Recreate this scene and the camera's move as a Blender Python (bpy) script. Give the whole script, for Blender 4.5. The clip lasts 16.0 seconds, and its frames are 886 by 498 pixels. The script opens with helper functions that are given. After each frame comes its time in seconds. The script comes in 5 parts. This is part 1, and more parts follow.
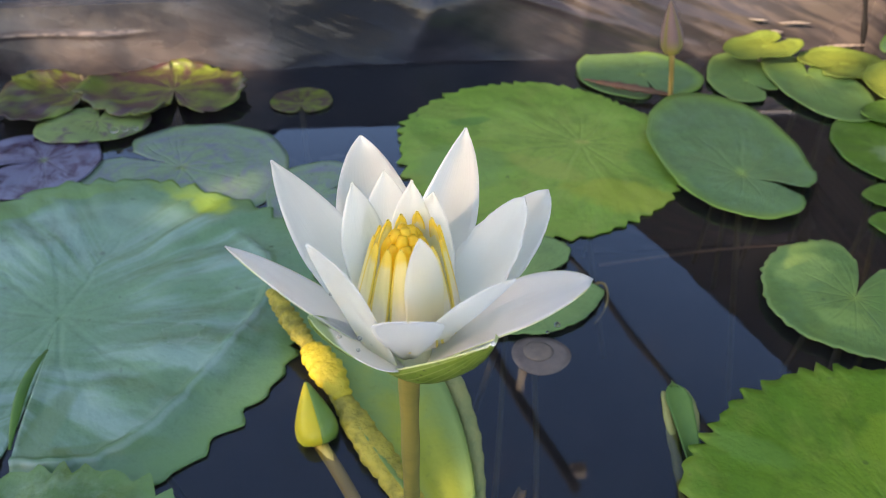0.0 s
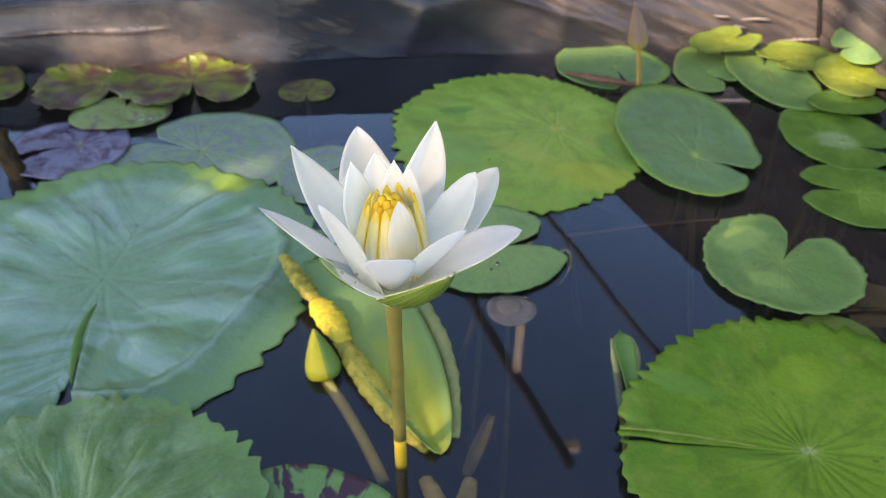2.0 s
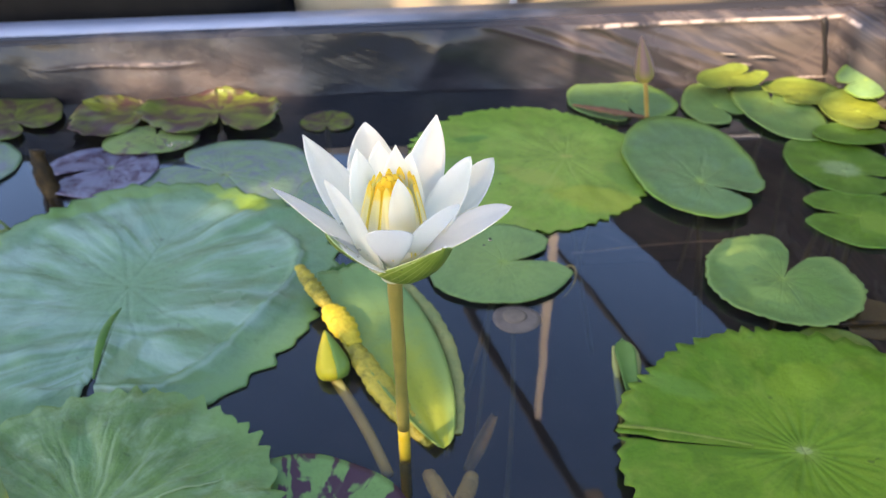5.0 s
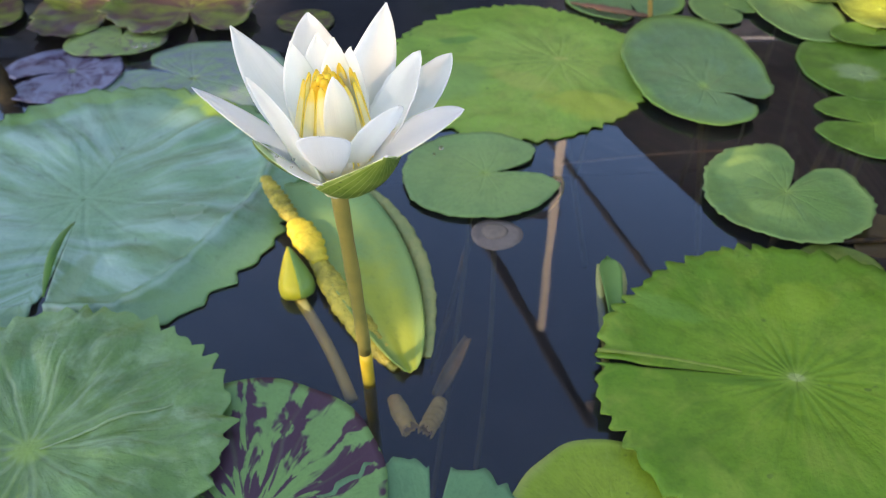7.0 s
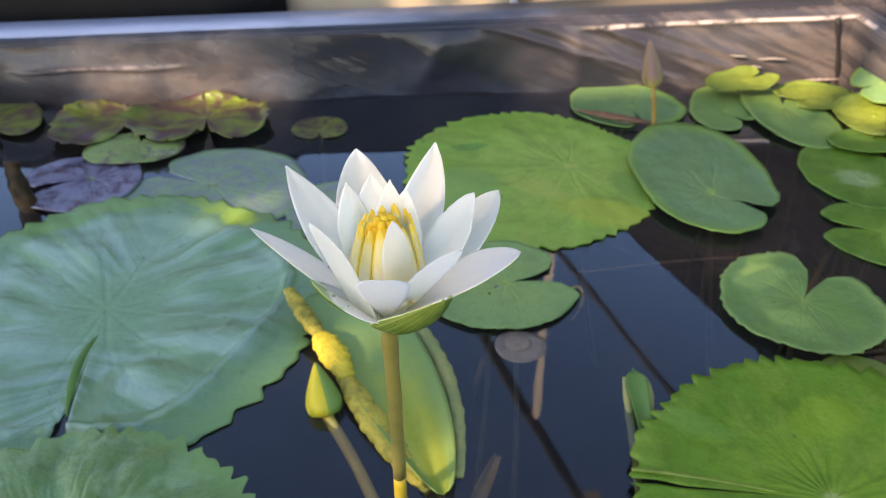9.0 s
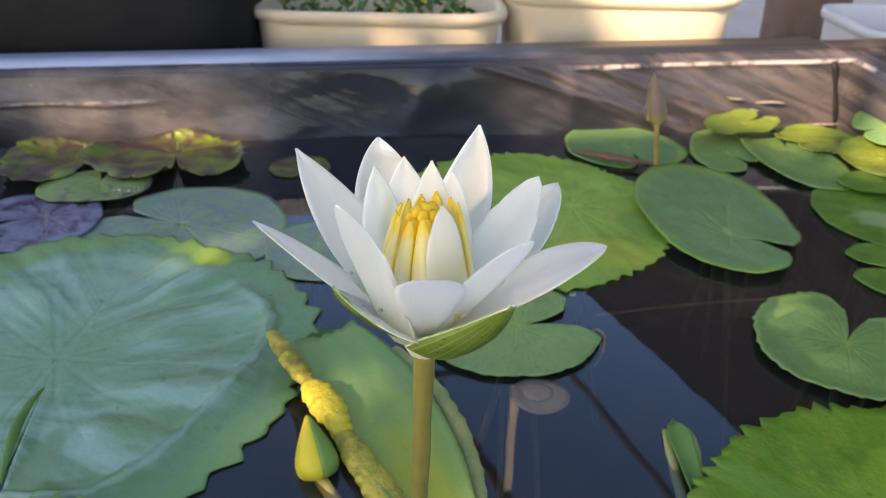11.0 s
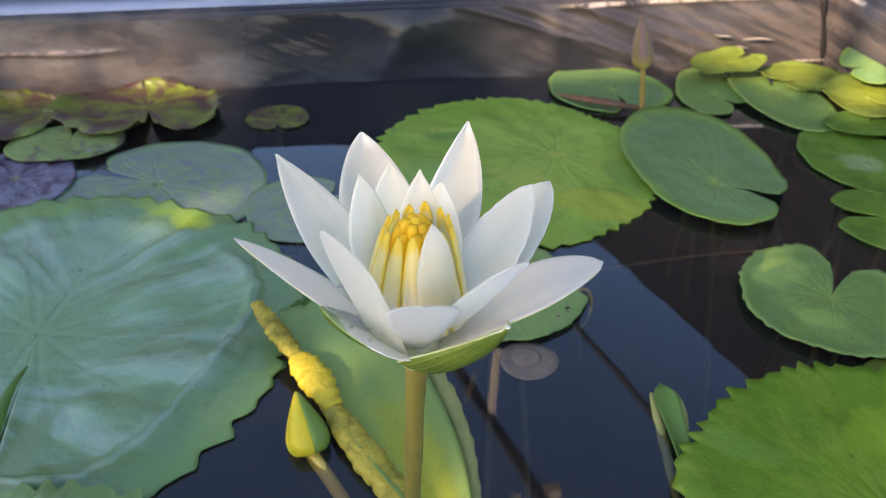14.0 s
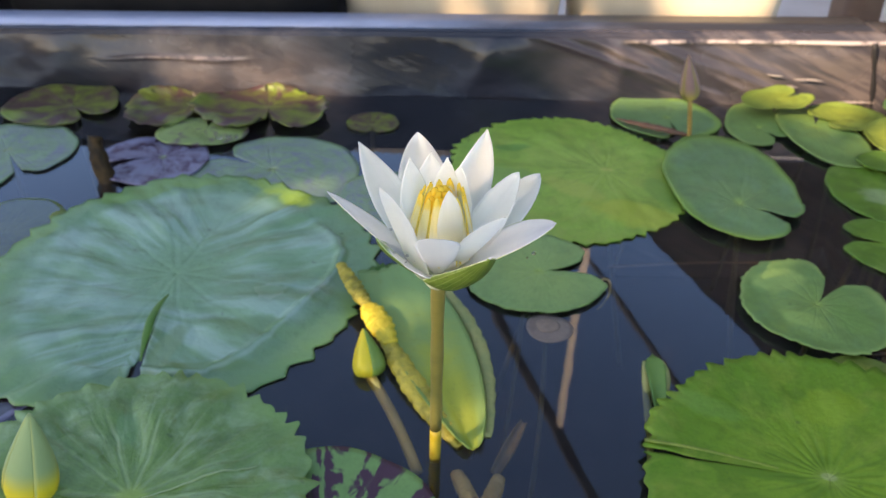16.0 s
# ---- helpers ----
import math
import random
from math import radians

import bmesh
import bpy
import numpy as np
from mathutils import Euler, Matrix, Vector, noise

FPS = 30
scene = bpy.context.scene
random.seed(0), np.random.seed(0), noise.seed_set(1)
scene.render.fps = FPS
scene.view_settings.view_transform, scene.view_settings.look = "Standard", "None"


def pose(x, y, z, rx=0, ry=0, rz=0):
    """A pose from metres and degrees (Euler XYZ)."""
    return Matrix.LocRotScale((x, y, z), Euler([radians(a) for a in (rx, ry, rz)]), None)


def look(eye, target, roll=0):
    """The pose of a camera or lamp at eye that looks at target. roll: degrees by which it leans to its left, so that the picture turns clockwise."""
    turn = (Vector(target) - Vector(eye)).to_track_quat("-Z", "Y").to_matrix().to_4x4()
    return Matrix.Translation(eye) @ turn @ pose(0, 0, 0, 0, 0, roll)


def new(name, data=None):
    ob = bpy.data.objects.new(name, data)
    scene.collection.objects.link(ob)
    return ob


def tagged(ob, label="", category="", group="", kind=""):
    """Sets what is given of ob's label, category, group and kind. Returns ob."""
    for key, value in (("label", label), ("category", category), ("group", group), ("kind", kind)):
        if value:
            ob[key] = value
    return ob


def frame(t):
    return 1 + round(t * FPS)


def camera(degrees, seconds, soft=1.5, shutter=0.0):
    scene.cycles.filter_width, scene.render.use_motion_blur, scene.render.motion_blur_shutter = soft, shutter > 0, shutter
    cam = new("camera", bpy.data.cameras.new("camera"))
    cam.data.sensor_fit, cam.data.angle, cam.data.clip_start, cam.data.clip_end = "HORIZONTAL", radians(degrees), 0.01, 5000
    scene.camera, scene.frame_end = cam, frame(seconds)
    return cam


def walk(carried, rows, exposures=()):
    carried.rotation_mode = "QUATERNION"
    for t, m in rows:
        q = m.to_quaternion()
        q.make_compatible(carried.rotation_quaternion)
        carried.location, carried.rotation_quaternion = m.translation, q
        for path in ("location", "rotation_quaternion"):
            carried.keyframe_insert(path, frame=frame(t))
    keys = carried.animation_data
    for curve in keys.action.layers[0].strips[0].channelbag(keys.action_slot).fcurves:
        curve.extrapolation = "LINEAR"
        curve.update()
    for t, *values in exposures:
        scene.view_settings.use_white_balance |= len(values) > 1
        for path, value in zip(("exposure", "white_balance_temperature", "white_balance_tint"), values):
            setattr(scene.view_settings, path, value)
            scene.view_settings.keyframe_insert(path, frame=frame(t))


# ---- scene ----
cam = camera(59.41, 16.0, 1.0)
PATH = [
    (0, (-0.00538, 0.00229, 0.37695), (0.01646, 1.60826, -0.81485), 0.65),
    (0.5, (-0.00393, -0.00033, 0.37097), (0.01382, 1.61583, -0.80704), 0.57),
    (1, (-0.00658, -0.01469, 0.38844), (0.01201, 1.60028, -0.79118), 0.73),
    (1.5, (0.00247, -0.05101, 0.40595), (0.02026, 1.54892, -0.79401), 0.80),
    (2, (0.00604, -0.08296, 0.42716), (0.02546, 1.49833, -0.79724), 0.60),
    (2.5, (0.00898, -0.09887, 0.42384), (0.02119, 1.47860, -0.80556), 0.26),
    (3, (0.01058, -0.12042, 0.43093), (0.01614, 1.46409, -0.78944), 0.01),
    (3.2, (0.00741, -0.12606, 0.42623), (0.01158, 1.48336, -0.76110), -0.09),
    (5.3, (0.02054, -0.12624, 0.40716), (-0.03148, 1.53676, -0.70268), -0.01),
    (5.5, (0.02116, -0.12205, 0.39747), (-0.03571, 1.52504, -0.73561), 0.02),
    (6, (0.02961, -0.10508, 0.38028), (-0.03148, 1.47959, -0.83836), -0.11),
    (6.5, (0.04164, -0.09716, 0.38480), (-0.02071, 1.45225, -0.87831), -0.27),
    (7, (0.04601, -0.08761, 0.38747), (-0.01889, 1.43672, -0.90567), -0.53),
    (7.5, (0.04249, -0.08098, 0.39409), (-0.02205, 1.44252, -0.90004), -0.79),
    (8, (0.03451, -0.08432, 0.40868), (-0.02580, 1.45642, -0.86509), -0.69),
    (8.5, (0.02572, -0.08144, 0.41321), (-0.02810, 1.48923, -0.82377), -0.51),
    (9, (0.01672, -0.07777, 0.41009), (-0.01790, 1.57423, -0.71671), -0.02),
    (9.5, (0.00347, -0.07391, 0.40596), (-0.00937, 1.62240, -0.65347), 0.55),
    (9.7, (-0.00069, -0.07045, 0.40144), (-0.00722, 1.63470, -0.64376), 0.56),
    (11.8, (-0.02031, 0.00516, 0.32824), (0.07252, 1.76184, -0.62332), 1.97),
    (12, (-0.01957, 0.01438, 0.32915), (0.07404, 1.76273, -0.63755), 1.89),
    (12.5, (-0.01563, 0.02946, 0.32546), (0.08622, 1.72784, -0.72579), 1.74),
    (13, (-0.02044, 0.02662, 0.33992), (0.08884, 1.68422, -0.77384), 1.72),
    (13.5, (-0.02018, 0.01638, 0.35359), (0.09684, 1.66229, -0.77658), 1.64),
    (14, (-0.02015, -0.00582, 0.36787), (0.09180, 1.63554, -0.76941), 1.41),
    (14.5, (-0.01574, -0.04595, 0.38890), (0.07812, 1.59737, -0.74717), 2.12),
    (15, (-0.00912, -0.07445, 0.40099), (0.01676, 1.57367, -0.73173), 2.03),
    (15.5, (-0.00209, -0.09994, 0.41274), (-0.05214, 1.55314, -0.71191), 1.57),
    (16, (0.01218, -0.13728, 0.42563), (-0.10850, 1.52191, -0.68455), 1.77),
]
walk(cam, [(t, look(eye, target, roll)) for t, eye, target, roll in PATH], [(t, stops, 7230, 19) for t, stops in ((0, 1.69), (3, 1.92), (5.5, 2.02), (7, 2.01), (8.5, 1.97), (9.5, 1.71), (12.5, 1.63), (14, 1.65), (16, 1.73))])

# ---- lens softness, world and sun ----
cam.data.dof.use_dof = True
cam.data.dof.focus_distance = 0.305
cam.data.dof.aperture_fstop = 17.5

SUN = Vector((-0.62, -0.58, 0.52)).normalized()   # towards the sun
world = bpy.data.worlds.new("world")
scene.world = world
world.use_nodes = True
wn, wl = world.node_tree.nodes, world.node_tree.links
sky = wn.new("ShaderNodeTexSky")
sky.sky_type = "NISHITA"
sky.sun_disc = False
sky.sun_elevation = math.asin(SUN.z)
sky.sun_rotation = math.atan2(SUN.x, SUN.y)
wl.new(sky.outputs[0], wn["Background"].inputs[0])
wn["Background"].inputs[1].default_value = 0.12
sun = new("sun", bpy.data.lights.new("sun", "SUN"))
sun.data.energy, sun.data.angle, sun.data.color = 4.7, radians(0.6), (1.0, 0.78, 0.56)
sun.matrix_world = look((0, 0, 6), Vector((0, 0, 6)) - SUN)


# ---- materials ----
def nodes_of(name):
    m = bpy.data.materials.new(name)
    m.use_nodes = True
    t = m.node_tree
    return m, t.nodes, t.links, t.nodes["Principled BSDF"]


def mth(n, l, op, a, b=0.0, c=0.0, clamp=False):
    k = n.new("ShaderNodeMath")
    k.operation, k.use_clamp = op, clamp
    for i, v in enumerate((a, b, c)):
        if isinstance(v, (int, float)):
            k.inputs[i].default_value = v
        else:
            l.new(v, k.inputs[i])
    return k.outputs[0]


def noise_of(n, l, vec, scale, detail=3.0, rough=0.55, distort=0.0):
    k = n.new("ShaderNodeTexNoise")
    k.inputs["Scale"].default_value, k.inputs["Detail"].default_value = scale, detail
    k.inputs["Roughness"].default_value, k.inputs["Distortion"].default_value = rough, distort
    if vec is not None:
        l.new(vec, k.inputs["Vector"])
    return k.outputs[0]


def ramp(n, l, v, lo, hi):
    k = n.new("ShaderNodeMapRange")
    k.interpolation_type = "SMOOTHSTEP"
    k.inputs[1].default_value, k.inputs[2].default_value = lo, hi
    l.new(v, k.inputs[0])
    return k.outputs[0]


def blend(n, l, f, a, b):
    k = n.new("ShaderNodeMix")
    k.data_type = "RGBA"
    if isinstance(f, (int, float)):
        k.inputs[0].default_value = f
    else:
        l.new(f, k.inputs[0])
    for i, v in ((6, a), (7, b)):
        if isinstance(v, tuple):
            k.inputs[i].default_value = (*v, 1)
        else:
            l.new(v, k.inputs[i])
    return k.outputs[2]


def bump(n, l, p, height, strength, dist):
    k = n.new("ShaderNodeBump")
    k.inputs["Strength"].default_value, k.inputs["Distance"].default_value = strength, dist
    l.new(height, k.inputs["Height"])
    l.new(k.outputs[0], p.inputs["Normal"])
    return k.outputs[0]


def coords(n, which="Object"):
    return n.new("ShaderNodeTexCoord").outputs[which]


def see_through(m, n, l, p, colour, share, normal=None):
    """Thin leaf tissue: part of the light passes through."""
    t = n.new("ShaderNodeBsdfTranslucent")
    if isinstance(colour, tuple):
        t.inputs[0].default_value = (*colour, 1)
    else:
        l.new(colour, t.inputs[0])
    if normal is not None:
        l.new(normal, t.inputs["Normal"])
    x = n.new("ShaderNodeMixShader")
    x.inputs[0].default_value = share
    l.new(p.outputs[0], x.inputs[1])
    l.new(t.outputs[0], x.inputs[2])
    l.new(x.outputs[0], n["Material Output"].inputs[0])


def pad_material(name, inner, outer, vein, veins=13, rough=0.38, mottle=None, amount=0.5, scale=22.0, edge=None, share=0.22, spec=0.5, stretch=1.0, bloom_sheen=None, clouds=0.25, bumps=0.45, soft=0.03, line=0.15, vein_to=1.0, places=(), bloom_sheen_to=1.3, ring=None, streaks=1.3, grooves=0.24, feather=None, hub_tint=0.55):
    m, n, l, p = nodes_of(name)
    inner, outer, vein, bloom_sheen, edge, mottle = (tuple(0.91 * q for q in tone) if tone else None for tone in (inner, outer, vein, bloom_sheen, edge, mottle))
    uv = coords(n, "UV")
    ob = coords(n)
    sp = n.new("ShaderNodeSeparateXYZ")
    l.new(uv, sp.inputs[0])
    u, r = sp.outputs[0], sp.outputs[1]
    turn_a = mth(n, l, "MULTIPLY", u, 2 * math.pi)
    ring_c, ring_s = mth(n, l, "COSINE", turn_a), mth(n, l, "SINE", turn_a)
    big = noise_of(n, l, ob, 9.0, 4)
    fine = noise_of(n, l, ob, 140.0, 4)
    wob = mth(n, l, "MULTIPLY", mth(n, l, "SUBTRACT", noise_of(n, l, ob, 24.0, 2), 0.5), 0.5)

    def rays(count, start, width):
        a = mth(n, l, "ADD", mth(n, l, "MULTIPLY", u, count), wob)
        tri = mth(n, l, "ABSOLUTE", mth(n, l, "SUBTRACT", mth(n, l, "FRACT", a), 0.5))
        away = mth(n, l, "MULTIPLY", tri, mth(n, l, "MULTIPLY", r, 2.0 * 13.0 / count))
        line = mth(n, l, "SUBTRACT", 1.0, ramp(n, l, away, 0.0, width))
        return mth(n, l, "MULTIPLY", line, ramp(n, l, r, start, start + 0.12))

    lines = mth(n, l, "MAXIMUM", rays(veins, 0.0, 0.09), mth(n, l, "MULTIPLY", rays(veins * 2, 0.42, 0.07), 0.7), clamp=True)
    lines = mth(n, l, "MULTIPLY", lines, mth(n, l, "SUBTRACT", 1.0, ramp(n, l, r, 0.45 * vein_to, vein_to)))
    c = blend(n, l, ramp(n, l, mth(n, l, "ADD", mth(n, l, "MULTIPLY", r, 0.55), mth(n, l, "MULTIPLY", big, 0.6)), 0.3, 0.95), inner, outer)
    c = blend(n, l, mth(n, l, "MULTIPLY", ramp(n, l, fine, 0.45, 0.75), 0.22), c, tuple(0.6 * v for v in outer))
    spots = ramp(n, l, noise_of(n, l, ob, 60.0, 2), 0.70, 0.78)
    c = blend(n, l, mth(n, l, "MULTIPLY", spots, 0.30), c, tuple(0.45 * v for v in inner))
    grain = noise_of(n, l, ob, 420.0, 3, 0.6)
    c = blend(n, l, mth(n, l, "MULTIPLY", ramp(n, l, grain, 0.5, 0.72), 0.24), c, tuple(0.55 * v for v in outer))
    specks = ramp(n, l, noise_of(n, l, ob, 105.0, 1), 0.74, 0.78)
    c = blend(n, l, mth(n, l, "MULTIPLY", specks, 0.5), c, (0.05, 0.075, 0.03))
    rp = n.new("ShaderNodeCombineXYZ")
    l.new(mth(n, l, "MULTIPLY", ring_c, 5.0), rp.inputs[0])
    l.new(mth(n, l, "MULTIPLY", ring_s, 5.0), rp.inputs[1])
    l.new(mth(n, l, "MULTIPLY", r, 2.4), rp.inputs[2])
    fan = noise_of(n, l, rp.outputs[0], 2.4, 4, 0.6, 0.3)
    away = ramp(n, l, r, 0.05, 0.30)
    c = blend(n, l, mth(n, l, "MULTIPLY", mth(n, l, "MULTIPLY", ramp(n, l, fan, 0.50, 0.70), away), grooves), c, tuple(0.58 * v for v in outer))
    c = blend(n, l, mth(n, l, "MULTIPLY", mth(n, l, "MULTIPLY", ramp(n, l, mth(n, l, "SUBTRACT", 1.0, fan), 0.54, 0.74), away), grooves), c, vein)
    hub = mth(n, l, "SUBTRACT", 1.0, ramp(n, l, mth(n, l, "ADD", r, mth(n, l, "MULTIPLY", mth(n, l, "SUBTRACT", fan, 0.5), 0.08)), 0.02, 0.12))
    c = blend(n, l, mth(n, l, "MULTIPLY", hub, hub_tint), c, (0.34, 0.48, 0.08))
    cloud = ramp(n, l, noise_of(n, l, ob, 30.0, 4, 0.6, 0.5), 0.46, 0.66)
    c = blend(n, l, mth(n, l, "MULTIPLY", cloud, clouds), c, tuple(0.62 * v for v in outer))
    # waxy bloom; on blue-green pads the sky's sheen is mixed into this colour
    if bloom_sheen:
        bp = n.new("ShaderNodeCombineXYZ")
        l.new(mth(n, l, "MULTIPLY", ring_c, streaks), bp.inputs[0])
        l.new(mth(n, l, "MULTIPLY", ring_s, streaks), bp.inputs[1])
        l.new(mth(n, l, "MULTIPLY", r, 1.6), bp.inputs[2])
        streak = ramp(n, l, noise_of(n, l, bp.outputs[0], 2.2, 4, 0.6, 0.4), 0.42, 0.72)
        if feather:
            # ribs that leave the midrib side by side and bend outwards, lit crests coloured paler
            so = n.new("ShaderNodeSeparateXYZ")
            l.new(ob, so.inputs[0])
            dx = mth(n, l, "SUBTRACT", so.outputs[0], feather[0])
            ax = mth(n, l, "ABSOLUTE", dx)
            q = mth(n, l, "DIVIDE", mth(n, l, "SUBTRACT", so.outputs[1], feather[1]), mth(n, l, "ADD", ax, 0.075))
            fp = n.new("ShaderNodeCombineXYZ")
            l.new(mth(n, l, "MULTIPLY", q, 3.2), fp.inputs[0])
            l.new(mth(n, l, "MULTIPLY", ax, 5.0), fp.inputs[1])
            l.new(mth(n, l, "MULTIPLY", mth(n, l, "SIGN", dx), 2.0), fp.inputs[2])
            streak = ramp(n, l, noise_of(n, l, fp.outputs[0], 2.0, 4, 0.55, 0.25), 0.34, 0.66)
            # the ribs die away towards the leaf's smooth head
            smooth_part = ramp(n, l, q, 0.9, 2.0)
            streak = mth(n, l, "ADD", mth(n, l, "MULTIPLY", streak, mth(n, l, "SUBTRACT", 1.0, smooth_part)), mth(n, l, "MULTIPLY", smooth_part, 0.55))
        inside = mth(n, l, "SUBTRACT", 1.0, ramp(n, l, mth(n, l, "ADD", r, mth(n, l, "MULTIPLY", mth(n, l, "SUBTRACT", big, 0.5), 0.16)), bloom_sheen_to - 0.05, bloom_sheen_to + 0.05))
        c = blend(n, l, mth(n, l, "MULTIPLY", mth(n, l, "MULTIPLY", streak, inside), mth(n, l, "MULTIPLY", ramp(n, l, r, 0.10, 0.42), 0.58 if feather else 0.68)), c, bloom_sheen)
    # wet, yellowed, sunlit and shaded spots, all put into the colour
    for wx, wy, wr, ws, wturn, tint in places:
        at = n.new("ShaderNodeMapping")
        at.vector_type = "TEXTURE"
        at.inputs["Location"].default_value = (wx, wy, 0.0)
        at.inputs["Rotation"].default_value = (0.0, 0.0, radians(wturn))
        at.inputs["Scale"].default_value = (wr, ws, 1000.0)
        l.new(ob, at.inputs[0])
        far_off = n.new("ShaderNodeVectorMath")
        far_off.operation = "LENGTH"
        l.new(at.outputs[0], far_off.inputs[0])
        spot = mth(n, l, "SUBTRACT", 1.0, ramp(n, l, mth(n, l, "ADD", far_off.outputs["Value"], mth(n, l, "MULTIPLY", mth(n, l, "SUBTRACT", noise_of(n, l, ob, 70.0, 2), 0.5), 0.7)), 0.62, 1.08))
        c = blend(n, l, mth(n, l, "MULTIPLY", spot, 0.8), c, tuple(0.91 * q for q in tint))
    if ring:
        # light caught at the flooded rim's waterline, drawn as a pale ring
        wavy = mth(n, l, "MULTIPLY", mth(n, l, "SINE", mth(n, l, "ADD", mth(n, l, "MULTIPLY", turn_a, 4.0), ring[2])), 0.03)
        off = mth(n, l, "ABSOLUTE", mth(n, l, "SUBTRACT", r, mth(n, l, "ADD", ring[0] + 0.012, wavy)))
        band = mth(n, l, "SUBTRACT", 1.0, ramp(n, l, off, 0.002, 0.013))
        band = mth(n, l, "MULTIPLY", band, mth(n, l, "SUBTRACT", 1.0, ramp(n, l, u, ring[1] - 0.05, ring[1])))
        c = blend(n, l, mth(n, l, "MULTIPLY", band, 0.28), c, (0.50, 0.70, 0.60))
    if edge:
        c = blend(n, l, mth(n, l, "MULTIPLY", ramp(n, l, mth(n, l, "ADD", r, mth(n, l, "MULTIPLY", mth(n, l, "SUBTRACT", big, 0.5), 0.5)), 0.82, 1.04), 0.85), c, edge)
    if mottle:
        mp = n.new("ShaderNodeCombineXYZ")
        l.new(mth(n, l, "MULTIPLY", ring_c, 1.45), mp.inputs[0])
        l.new(mth(n, l, "MULTIPLY", ring_s, 1.45), mp.inputs[1])
        l.new(mth(n, l, "MULTIPLY", r, 2.2 * stretch), mp.inputs[2])
        blot = noise_of(n, l, mp.outputs[0], scale / 10.0, 3, 0.55, 0.6)
        c = blend(n, l, ramp(n, l, blot, 1.0 - amount - soft, 1.0 - amount + soft), c, mottle)
    c = blend(n, l, mth(n, l, "MULTIPLY", lines, line), c, vein)
    l.new(c, p.inputs["Base Color"])
    l.new(mth(n, l, "ADD", rough - 0.08, mth(n, l, "MULTIPLY", big, 0.16)), p.inputs["Roughness"])
    p.inputs["Specular IOR Level"].default_value = spec
    h = mth(n, l, "SUBTRACT", mth(n, l, "MULTIPLY", fine, 0.35), mth(n, l, "MULTIPLY", lines, 0.34))
    h = mth(n, l, "ADD", h, noise_of(n, l, ob, 45.0, 3))
    h = mth(n, l, "ADD", h, mth(n, l, "ADD", mth(n, l, "MULTIPLY", grain, 0.22), mth(n, l, "MULTIPLY", mth(n, l, "MULTIPLY", fan, away), 0.45)))
    nrm = bump(n, l, p, h, bumps, 0.0022)
    see_through(m, n, l, p, c, share, nrm)
    return m


def plain(name, a, b, rough=0.5, scale=60.0, metal=0.0, bumps=0.3, dist=0.001, share=0.0, spec=0.5, detail=4):
    m, n, l, p = nodes_of(name)
    ob = coords(n)
    f = noise_of(n, l, ob, scale, detail)
    big = noise_of(n, l, ob, scale * 0.17, 3)
    mixv = ramp(n, l, mth(n, l, "ADD", mth(n, l, "MULTIPLY", f, 0.5), mth(n, l, "MULTIPLY", big, 0.5)), 0.35, 0.65)
    c = blend(n, l, mixv, a, b)
    l.new(c, p.inputs["Base Color"])
    l.new(mth(n, l, "ADD", rough - 0.1, mth(n, l, "MULTIPLY", big, 0.2)), p.inputs["Roughness"])
    p.inputs["Metallic"].default_value = metal
    p.inputs["Specular IOR Level"].default_value = spec
    nrm = bump(n, l, p, f, bumps, dist)
    if share:
        see_through(m, n, l, p, c, share, nrm)
    return m


